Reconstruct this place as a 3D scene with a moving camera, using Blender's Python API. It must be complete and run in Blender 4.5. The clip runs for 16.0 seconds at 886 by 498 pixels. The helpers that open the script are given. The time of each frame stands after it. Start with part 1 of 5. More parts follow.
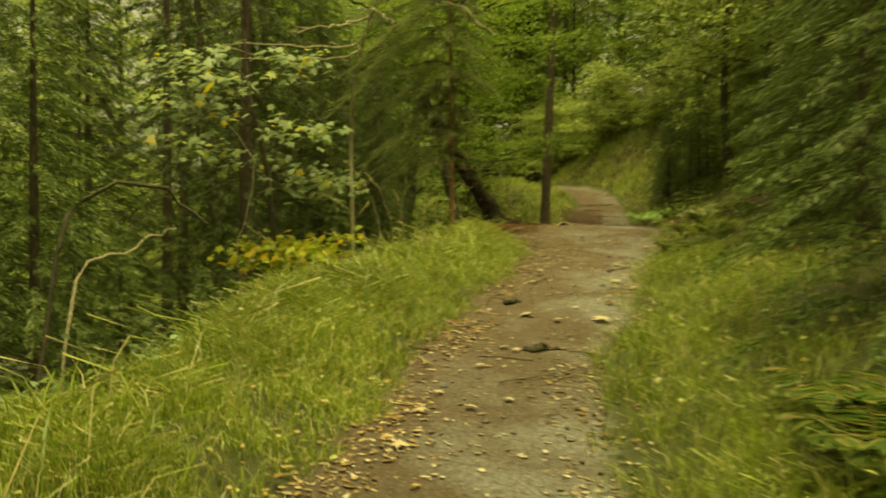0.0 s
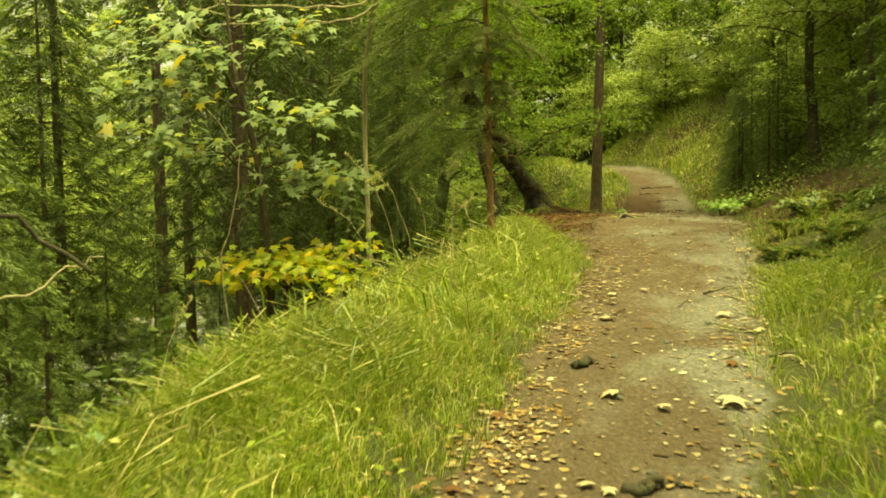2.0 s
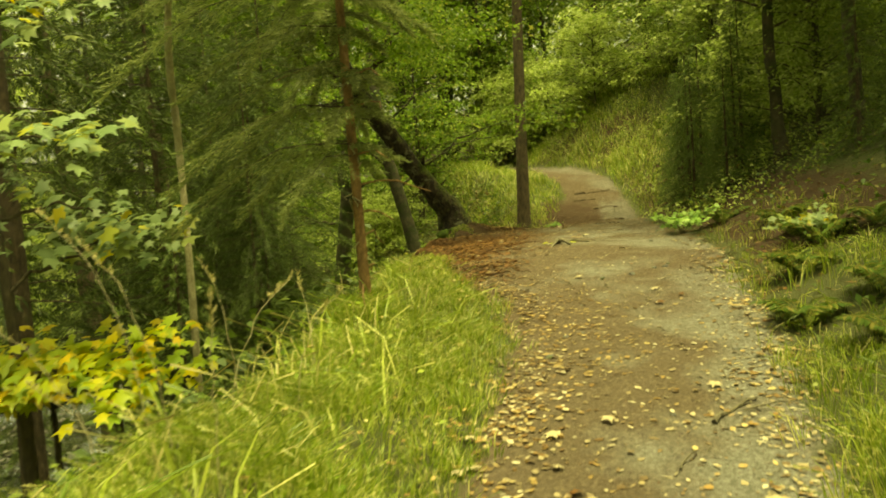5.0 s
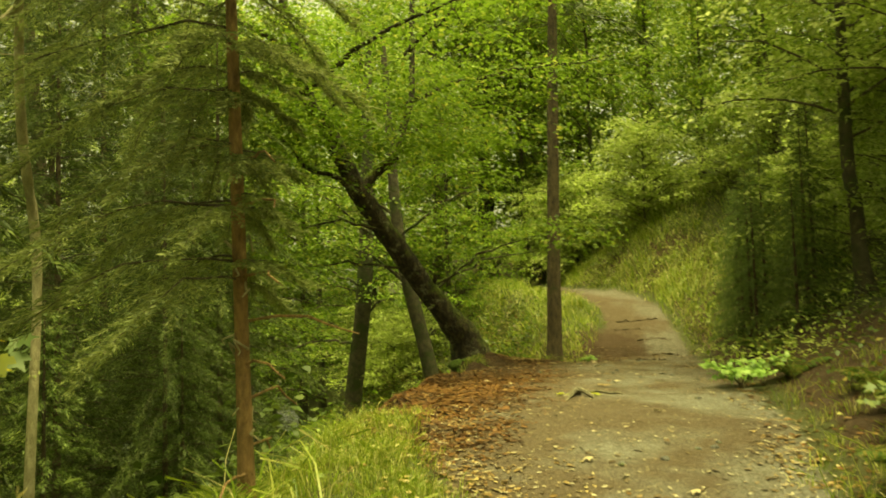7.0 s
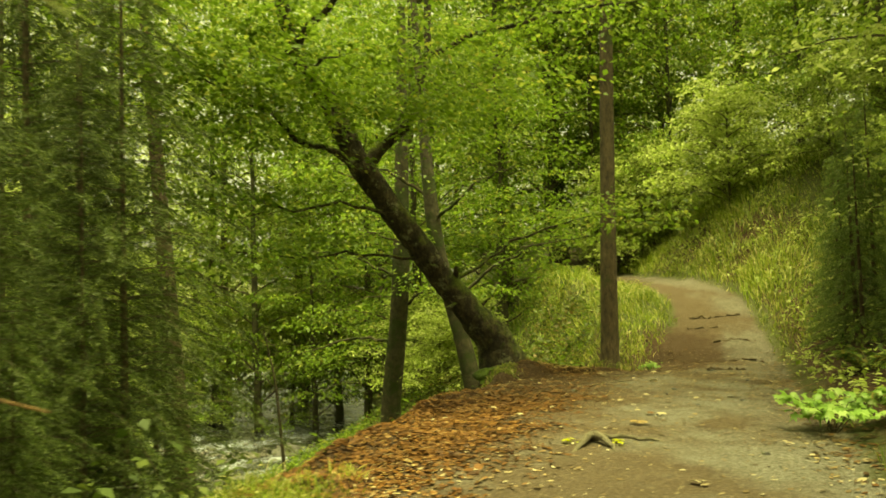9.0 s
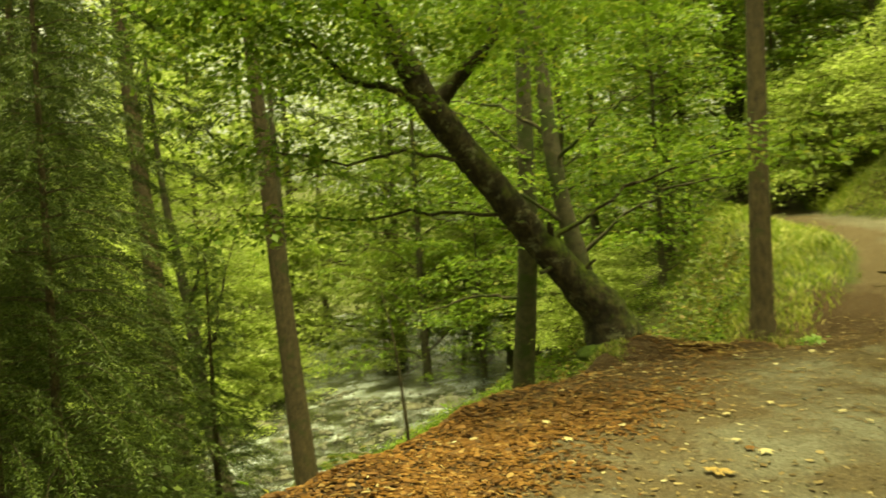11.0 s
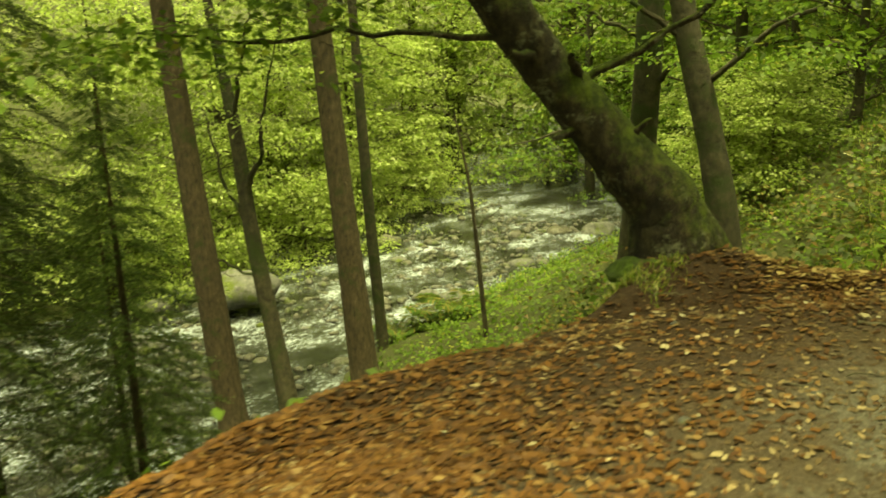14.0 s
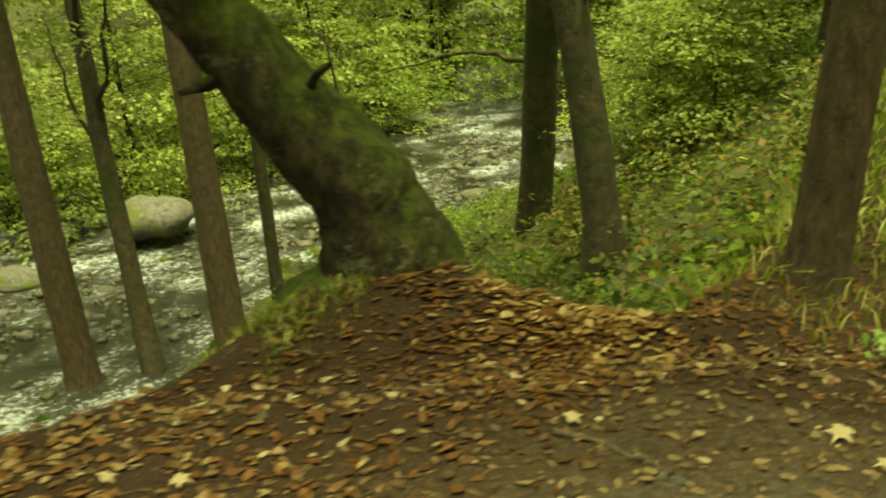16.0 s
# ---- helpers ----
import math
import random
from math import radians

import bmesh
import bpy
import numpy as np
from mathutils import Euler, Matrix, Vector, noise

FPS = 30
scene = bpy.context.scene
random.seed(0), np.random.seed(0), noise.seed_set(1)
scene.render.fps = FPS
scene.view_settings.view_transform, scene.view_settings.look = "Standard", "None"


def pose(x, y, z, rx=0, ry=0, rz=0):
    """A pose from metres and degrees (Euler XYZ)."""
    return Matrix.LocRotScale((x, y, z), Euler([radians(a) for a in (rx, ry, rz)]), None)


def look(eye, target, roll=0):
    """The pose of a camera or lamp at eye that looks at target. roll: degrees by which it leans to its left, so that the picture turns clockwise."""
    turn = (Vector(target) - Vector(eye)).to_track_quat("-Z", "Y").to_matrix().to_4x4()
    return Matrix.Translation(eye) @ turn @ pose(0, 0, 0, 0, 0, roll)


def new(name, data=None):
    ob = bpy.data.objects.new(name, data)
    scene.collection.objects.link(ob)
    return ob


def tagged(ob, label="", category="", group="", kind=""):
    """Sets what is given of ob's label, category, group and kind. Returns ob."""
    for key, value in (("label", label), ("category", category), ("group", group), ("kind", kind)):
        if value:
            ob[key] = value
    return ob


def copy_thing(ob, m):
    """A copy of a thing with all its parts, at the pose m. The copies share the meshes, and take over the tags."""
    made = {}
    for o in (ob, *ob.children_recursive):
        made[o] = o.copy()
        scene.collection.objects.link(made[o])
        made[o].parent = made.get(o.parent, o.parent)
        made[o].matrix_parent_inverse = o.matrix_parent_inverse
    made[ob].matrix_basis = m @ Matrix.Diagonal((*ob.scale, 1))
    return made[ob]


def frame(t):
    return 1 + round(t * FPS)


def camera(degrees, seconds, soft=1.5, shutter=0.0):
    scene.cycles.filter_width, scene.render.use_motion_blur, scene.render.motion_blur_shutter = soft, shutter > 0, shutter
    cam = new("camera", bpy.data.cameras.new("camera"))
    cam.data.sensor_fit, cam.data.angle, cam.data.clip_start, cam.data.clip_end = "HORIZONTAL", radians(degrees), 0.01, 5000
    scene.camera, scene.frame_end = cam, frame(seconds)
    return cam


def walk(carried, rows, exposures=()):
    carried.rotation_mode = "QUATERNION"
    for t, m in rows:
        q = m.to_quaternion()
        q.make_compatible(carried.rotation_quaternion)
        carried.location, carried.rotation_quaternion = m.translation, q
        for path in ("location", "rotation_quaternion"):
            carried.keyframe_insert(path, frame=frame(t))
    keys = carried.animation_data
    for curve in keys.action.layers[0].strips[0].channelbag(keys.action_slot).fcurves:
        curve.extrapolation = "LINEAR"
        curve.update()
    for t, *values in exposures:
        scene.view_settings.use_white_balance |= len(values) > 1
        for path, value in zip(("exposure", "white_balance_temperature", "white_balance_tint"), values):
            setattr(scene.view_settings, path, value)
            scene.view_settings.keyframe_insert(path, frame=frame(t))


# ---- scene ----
cam = camera(54.90, 16.0, soft=1.7, shutter=0.5)

# seconds, x, y, z, pitch, roll, yaw of the carried camera
PATH = [
    (0.0, -1.211, -7.847, 0.742, -1.80, -0.45, 0.24),
    (0.5, -1.227, -7.210, 0.803, -2.36, 1.58, 4.02),
    (1.0, -1.194, -6.553, 0.878, -2.15, 2.18, 3.37),
    (1.5, -1.209, -5.957, 0.934, -3.36, 1.57, 4.06),
    (2.0, -1.198, -5.378, 1.009, -3.26, 0.82, 2.82),
    (2.5, -1.190, -4.861, 1.098, -3.19, 1.14, 3.61),
    (3.0, -1.227, -4.373, 1.182, -2.55, 1.39, 3.88),
    (3.5, -1.167, -3.826, 1.240, -2.44, 1.98, 3.20),
    (4.0, -1.124, -3.266, 1.251, -3.29, 2.84, 1.40),
    (4.5, -0.935, -2.690, 1.291, -4.06, 3.96, -1.82),
    (7.0, 0.001, 0.000, 1.502, 4.25, 1.56, 1.98),
    (7.5, 0.097, 0.532, 1.526, 5.05, 1.94, 8.22),
    (8.0, 0.243, 1.087, 1.563, 4.88, 1.35, 7.89),
    (10.5, 1.628, 3.878, 1.893, 0.16, 4.85, 14.89),
    (11.0, 1.676, 4.340, 1.947, -0.58, 3.31, 22.00),
    (11.5, 1.763, 4.817, 2.006, -1.94, 2.89, 25.97),
    (12.0, 1.771, 5.271, 2.085, -6.38, 2.76, 31.46),
    (12.5, 1.740, 5.869, 2.164, -14.03, 0.91, 32.83),
    (13.0, 1.701, 6.405, 2.243, -15.95, 0.87, 37.48),
    (13.5, 1.834, 7.257, 2.258, -14.83, 0.91, 36.14),
    (14.0, 1.968, 8.066, 2.210, -14.18, 1.87, 36.70),
    (14.5, 2.092, 8.891, 2.145, -13.04, 2.48, 37.03),
    (15.0, 2.175, 9.555, 2.105, -16.69, 2.88, 39.50),
    (15.5, 2.210, 10.179, 2.096, -19.29, 2.61, 40.26),
    (16.0, 2.346, 10.709, 2.140, -20.32, 0.93, 39.44),
]
walk(cam, [(t, pose(x, y, z, 90 + p, r, w)) for t, x, y, z, p, r, w in PATH],
     exposures=[(0.0, 0.76, 18500, -17), (0.5, 0.96, 17500, -22), (1.0, 1.22, 17000, -24), (1.5, 1.42, 17500, -25), (2.0, 1.45, 18500, -25), (4.7, 1.38, 20000, -25), (7.5, 1.46, 19500, -26), (10.5, 1.58, 18000, -28), (13.0, 1.58, 15000, -29), (16.0, 1.36, 14500, -28)])

# ---- world, sun ----
world = bpy.data.worlds.new("sky")
scene.world = world
world.use_nodes = True
wn = world.node_tree
sky = wn.nodes.new("ShaderNodeTexSky")
sky.sky_type, sky.sun_disc = "NISHITA", False
sky.sun_elevation, sky.sun_rotation = radians(80), radians(135)
sky.dust_density, sky.air_density = 4.0, 1.0
grey = wn.nodes.new("ShaderNodeHueSaturation")  # thin even cloud
grey.inputs["Saturation"].default_value = 0.12
wn.links.new(sky.outputs[0], grey.inputs["Color"])
wn.links.new(grey.outputs[0], wn.nodes["Background"].inputs["Color"])
wn.nodes["Background"].inputs["Strength"].default_value = 0.100
sun = new("sun", bpy.data.lights.new("sun", "SUN"))
sun.data.energy, sun.data.angle, sun.data.color = 3.1, radians(36), (1.0, 0.95, 0.80)
sun.matrix_world = look((0, 0, 30), (Vector((0, 0, 30)) - Vector((0.10, -0.10, 0.98))))

# ---- materials ----
def nodes_of(name):
    m = bpy.data.materials.new(name)
    m.use_nodes = True
    nt = m.node_tree
    return m, nt, nt.nodes, nt.links, nt.nodes["Principled BSDF"]


def ramp(nd, stops):
    r = nd.new("ShaderNodeValToRGB")
    e = r.color_ramp.elements
    while len(e) < len(stops):
        e.new(0.5)
    for k, (p, c) in zip(e, stops):
        k.position, k.color = p, (*c, 1)
    return r


def noise_tex(nd, ln, scale, detail=5.0, rough=0.6, stretch=None):
    tc = nd.new("ShaderNodeTexCoord")
    n = nd.new("ShaderNodeTexNoise")
    n.inputs["Scale"].default_value, n.inputs["Detail"].default_value, n.inputs["Roughness"].default_value = scale, detail, rough
    if stretch:
        mp = nd.new("ShaderNodeMapping")
        mp.inputs["Scale"].default_value = stretch
        ln.new(tc.outputs["Object"], mp.inputs["Vector"])
        ln.new(mp.outputs[0], n.inputs["Vector"])
    else:
        ln.new(tc.outputs["Object"], n.inputs["Vector"])
    return n


def bump_from(nd, ln, bs, source, strength, dist):
    b = nd.new("ShaderNodeBump")
    b.inputs["Strength"].default_value, b.inputs["Distance"].default_value = strength, dist
    ln.new(source, b.inputs["Height"])
    ln.new(b.outputs[0], bs.inputs["Normal"])


def leaf_mat(name, stops, gloss=0.45, through_light=0.45):
    """Leaves: colour by island, light passing through the blade."""
    m, nt, nd, ln, bs = nodes_of(name)
    geo = nd.new("ShaderNodeNewGeometry")
    r = ramp(nd, stops)
    ln.new(geo.outputs["Random Per Island"], r.inputs[0])
    big = noise_tex(nd, ln, 0.7, 2.0)
    mix = nd.new("ShaderNodeHueSaturation")
    mul = nd.new("ShaderNodeMapRange")
    mul.inputs["From Min"].default_value, mul.inputs["From Max"].default_value = 0.3, 0.7
    mul.inputs["To Min"].default_value, mul.inputs["To Max"].default_value = 0.7, 1.25
    ln.new(big.outputs["Fac"], mul.inputs["Value"])
    ln.new(mul.outputs[0], mix.inputs["Value"])
    ln.new(r.outputs[0], mix.inputs["Color"])
    ln.new(mix.outputs[0], bs.inputs["Base Color"])
    bs.inputs["Roughness"].default_value = gloss
    bs.inputs["Specular IOR Level"].default_value = 0.35
    tr = nd.new("ShaderNodeBsdfTranslucent")
    ln.new(mix.outputs[0], tr.inputs["Color"])
    ms = nd.new("ShaderNodeMixShader")
    ms.inputs[0].default_value = through_light
    ln.new(bs.outputs[0], ms.inputs[1])
    ln.new(tr.outputs[0], ms.inputs[2])
    ln.new(ms.outputs[0], nd["Material Output"].inputs["Surface"])
    return m


def bark_mat(name, dark, light, moss=None, moss_amount=0.5, vertical=6.0, lichen=None):
    m, nt, nd, ln, bs = nodes_of(name)
    n1 = noise_tex(nd, ln, 9.0, 8.0, 0.7, (vertical * 0.4, vertical * 0.4, 1.0))
    r = ramp(nd, [(0.3, dark), (0.6, light), (0.78, tuple(min(1.6 * c + 0.02, 0.8) for c in light))])
    ln.new(n1.outputs["Fac"], r.inputs[0])
    out = r.outputs[0]
    if moss:
        n2 = noise_tex(nd, ln, 1.8, 6.0, 0.7)
        mr = nd.new("ShaderNodeMapRange")
        mr.inputs["From Min"].default_value, mr.inputs["From Max"].default_value = 0.62 - moss_amount * 0.3, 0.7 - moss_amount * 0.22
        ln.new(n2.outputs["Fac"], mr.inputs["Value"])
        mx = nd.new("ShaderNodeMix")
        mx.data_type = "RGBA"
        ln.new(mr.outputs[0], mx.inputs["Factor"])
        ln.new(out, mx.inputs["A"])
        mx.inputs["B"].default_value = (*moss, 1)
        out = mx.outputs["Result"]
    if lichen:
        n3 = noise_tex(nd, ln, 3.3, 9.0, 0.78)
        mr = nd.new("ShaderNodeMapRange")
        mr.inputs["From Min"].default_value, mr.inputs["From Max"].default_value = 0.56, 0.63
        ln.new(n3.outputs["Fac"], mr.inputs["Value"])
        mx = nd.new("ShaderNodeMix")
        mx.data_type = "RGBA"
        ln.new(mr.outputs[0], mx.inputs["Factor"])
        ln.new(out, mx.inputs["A"])
        mx.inputs["B"].default_value = (*lichen, 1)
        out = mx.outputs["Result"]
    ln.new(out, bs.inputs["Base Color"])
    bs.inputs["Roughness"].default_value = 0.9
    bump_from(nd, ln, bs, n1.outputs["Fac"], 1.0, 0.05)
    return m


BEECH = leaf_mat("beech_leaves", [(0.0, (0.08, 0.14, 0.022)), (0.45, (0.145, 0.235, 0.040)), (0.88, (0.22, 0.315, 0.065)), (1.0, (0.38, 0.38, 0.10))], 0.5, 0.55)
# beech leaf colour lightened to paint sunlight into the foliage
BEECH_SUNLIT = leaf_mat("sunlit_beech_leaves", [(0.0, (0.19, 0.26, 0.055)), (0.5, (0.335, 0.425, 0.12)), (1.0, (0.52, 0.57, 0.25))], 0.45, 0.6)
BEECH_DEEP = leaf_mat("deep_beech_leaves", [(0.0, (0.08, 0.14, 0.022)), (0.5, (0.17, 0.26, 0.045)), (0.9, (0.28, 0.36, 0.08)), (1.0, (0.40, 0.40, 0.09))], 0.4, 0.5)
MAPLE = leaf_mat("maple_leaves", [(0.0, (0.16, 0.24, 0.10)), (0.7, (0.28, 0.36, 0.17)), (0.94, (0.36, 0.38, 0.08)), (1.0, (0.60, 0.45, 0.03))])
MAPLE_YELLOW_GREEN = leaf_mat("bright_seedling_leaves", [(0.0, (0.15, 0.28, 0.06)), (0.6, (0.24, 0.40, 0.10)), (1.0, (0.36, 0.50, 0.17))], 0.4, 0.45)
MAPLE_YELLOW = leaf_mat("yellowing_maple_leaves", [(0.0, (0.26, 0.38, 0.06)), (0.5, (0.42, 0.48, 0.06)), (0.75, (0.58, 0.52, 0.07)), (1.0, (0.66, 0.46, 0.06))])
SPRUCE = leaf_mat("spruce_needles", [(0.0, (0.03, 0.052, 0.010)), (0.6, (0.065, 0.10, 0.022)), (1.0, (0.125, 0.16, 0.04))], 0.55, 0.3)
YOUNG_SPRUCE = leaf_mat("young_spruce_needles", [(0.0, (0.06, 0.105, 0.024)), (0.6, (0.14, 0.205, 0.055)), (1.0, (0.26, 0.32, 0.11))], 0.5, 0.4)
PINE = leaf_mat("pine_needles", [(0.0, (0.115, 0.15, 0.050)), (0.6, (0.23, 0.275, 0.10)), (1.0, (0.37, 0.40, 0.165))], 0.5, 0.45)
GRASS = leaf_mat("grass_blades", [(0.0, (0.085, 0.14, 0.020)), (0.45, (0.20, 0.275, 0.045)), (0.78, (0.35, 0.39, 0.095)), (0.9, (0.48, 0.46, 0.18)), (1.0, (0.60, 0.54, 0.28))], 0.4, 0.4)
DRYGRASS = leaf_mat("dry_grass_stalks", [(0.0, (0.30, 0.26, 0.10)), (1.0, (0.52, 0.46, 0.24))], 0.6, 0.2)
FERN = leaf_mat("fern_fronds", [(0.0, (0.05, 0.10, 0.018)), (0.6, (0.10, 0.155, 0.034)), (0.85, (0.19, 0.20, 0.05)), (1.0, (0.27, 0.20, 0.07))], 0.45, 0.4)
OCHRE = leaf_mat("ochre_undergrowth", [(0.0, (0.045, 0.07, 0.016)), (0.5, (0.085, 0.11, 0.026)), (0.8, (0.14, 0.11, 0.035)), (1.0, (0.20, 0.13, 0.05))], 0.5, 0.35)
BRAMBLE = leaf_mat("bramble_leaves", [(0.0, (0.10, 0.18, 0.07)), (1.0, (0.26, 0.36, 0.20))], 0.35, 0.3)
LITTER = leaf_mat("fallen_beech_leaves", [(0.0, (0.05, 0.021, 0.008)), (0.4, (0.105, 0.042, 0.011)), (0.78, (0.15, 0.064, 0.017)), (0.92, (0.20, 0.10, 0.036)), (1.0, (0.26, 0.165, 0.075))], 0.6, 0.15)
PALE_LEAF = leaf_mat("fallen_pale_leaves", [(0.0, (0.20, 0.15, 0.085)), (0.5, (0.36, 0.295, 0.18)), (1.0, (0.54, 0.49, 0.35))], 0.6, 0.1)
TAN_LEAF = leaf_mat("fallen_tan_leaves", [(0.0, (0.075, 0.046, 0.022)), (0.5, (0.15, 0.098, 0.048)), (0.85, (0.25, 0.175, 0.095)), (1.0, (0.38, 0.30, 0.18))], 0.6, 0.1)
MARGIN_LEAF = leaf_mat("tan_margin_leaves", [(0.0, (0.13, 0.07, 0.026)), (0.35, (0.25, 0.15, 0.056)), (0.75, (0.36, 0.25, 0.11)), (1.0, (0.52, 0.42, 0.22))], 0.55, 0.15)
DULL_LEAF = leaf_mat("trodden_leaves", [(0.0, (0.036, 0.017, 0.008)), (0.5, (0.085, 0.043, 0.019)), (0.9, (0.15, 0.088, 0.040)), (1.0, (0.29, 0.20, 0.10))], 0.6, 0.1)
BARK_SPRUCE = bark_mat("spruce_bark", (0.028, 0.019, 0.011), (0.12, 0.085, 0.05), (0.05, 0.06, 0.016), 0.25)
BARK_PINE = bark_mat("young_pine_bark", (0.11, 0.060, 0.028), (0.34, 0.20, 0.095))
BARK_BEECH = bark_mat("beech_bark", (0.022, 0.018, 0.010), (0.085, 0.072, 0.042), (0.035, 0.05, 0.010), 0.45, 3.0)


def lean_bark():
    """Dark cracked bark, moss where the bole faces the sky, pale lichen blotches."""
    m, nt, nd, ln, bs = nodes_of("mossy_bark")
    n1 = noise_tex(nd, ln, 14.0, 9.0, 0.75, (1.0, 1.0, 0.55))
    n2 = noise_tex(nd, ln, 2.6, 7.0, 0.72)
    n3 = noise_tex(nd, ln, 4.2, 9.0, 0.8)
    vo = nd.new("ShaderNodeTexVoronoi")
    vo.feature = "DISTANCE_TO_EDGE"
    vo.inputs["Scale"].default_value = 13.0
    tc = nd.new("ShaderNodeTexCoord")
    mp = nd.new("ShaderNodeMapping")
    mp.inputs["Scale"].default_value = (1.0, 1.0, 0.45)
    ln.new(tc.outputs["Object"], mp.inputs["Vector"])
    ln.new(mp.outputs[0], vo.inputs["Vector"])
    col = ramp(nd, [(0.36, (0.008, 0.005, 0.003)), (0.50, (0.034, 0.024, 0.013)), (0.64, (0.10, 0.075, 0.045))])
    ln.new(n1.outputs["Fac"], col.inputs[0])
    geo = nd.new("ShaderNodeNewGeometry")
    sep = nd.new("ShaderNodeSeparateXYZ")
    ln.new(geo.outputs["Normal"], sep.inputs[0])

    def layer(a, colour, fac):
        mx = nd.new("ShaderNodeMix")
        mx.data_type = "RGBA"
        ln.new(fac, mx.inputs["Factor"])
        ln.new(a, mx.inputs["A"])
        if isinstance(colour, tuple):
            mx.inputs["B"].default_value = (*colour, 1)
        else:
            ln.new(colour, mx.inputs["B"])
        return mx.outputs["Result"]

    def band(source, lo, hi):
        mr = nd.new("ShaderNodeMapRange")
        mr.inputs["From Min"].default_value, mr.inputs["From Max"].default_value = lo, hi
        ln.new(source, mr.inputs["Value"])
        return mr.outputs[0]

    up = nd.new("ShaderNodeMath")
    up.operation = "MULTIPLY_ADD"
    ln.new(sep.outputs["Z"], up.inputs[0])
    up.inputs[1].default_value = 0.28
    ln.new(n2.outputs["Fac"], up.inputs[2])
    green = ramp(nd, [(0.38, (0.022, 0.034, 0.005)), (0.62, (0.13, 0.17, 0.026))])
    ln.new(n1.outputs["Fac"], green.inputs[0])
    out = layer(col.outputs[0], (0.22, 0.215, 0.15), band(n3.outputs["Fac"], 0.545, 0.615))
    out = layer(out, green.outputs[0], band(up.outputs[0], 0.53, 0.69))
    ln.new(out, bs.inputs["Base Color"])
    bs.inputs["Roughness"].default_value = 0.92
    mixh = nd.new("ShaderNodeMath")
    mixh.operation = "MULTIPLY_ADD"
    ln.new(band(vo.outputs["Distance"], 0.0, 0.14), mixh.inputs[0])
    mixh.inputs[1].default_value = 0.12
    ln.new(n1.outputs["Fac"], mixh.inputs[2])
    bump_from(nd, ln, bs, mixh.outputs[0], 1.0, 0.06)
    return m


BARK_LEAN = lean_bark()
BARK_PALE = bark_mat("bare_pale_wood", (0.26, 0.22, 0.13), (0.50, 0.44, 0.29))
BARK_GREY = bark_mat("weathered_grey_wood", (0.08, 0.068, 0.043), (0.20, 0.175, 0.115))
TWIG = bark_mat("dark_twigs", (0.03, 0.022, 0.012), (0.09, 0.07, 0.04))
MOSS = bark_mat("moss", (0.03, 0.05, 0.008), (0.09, 0.14, 0.02))


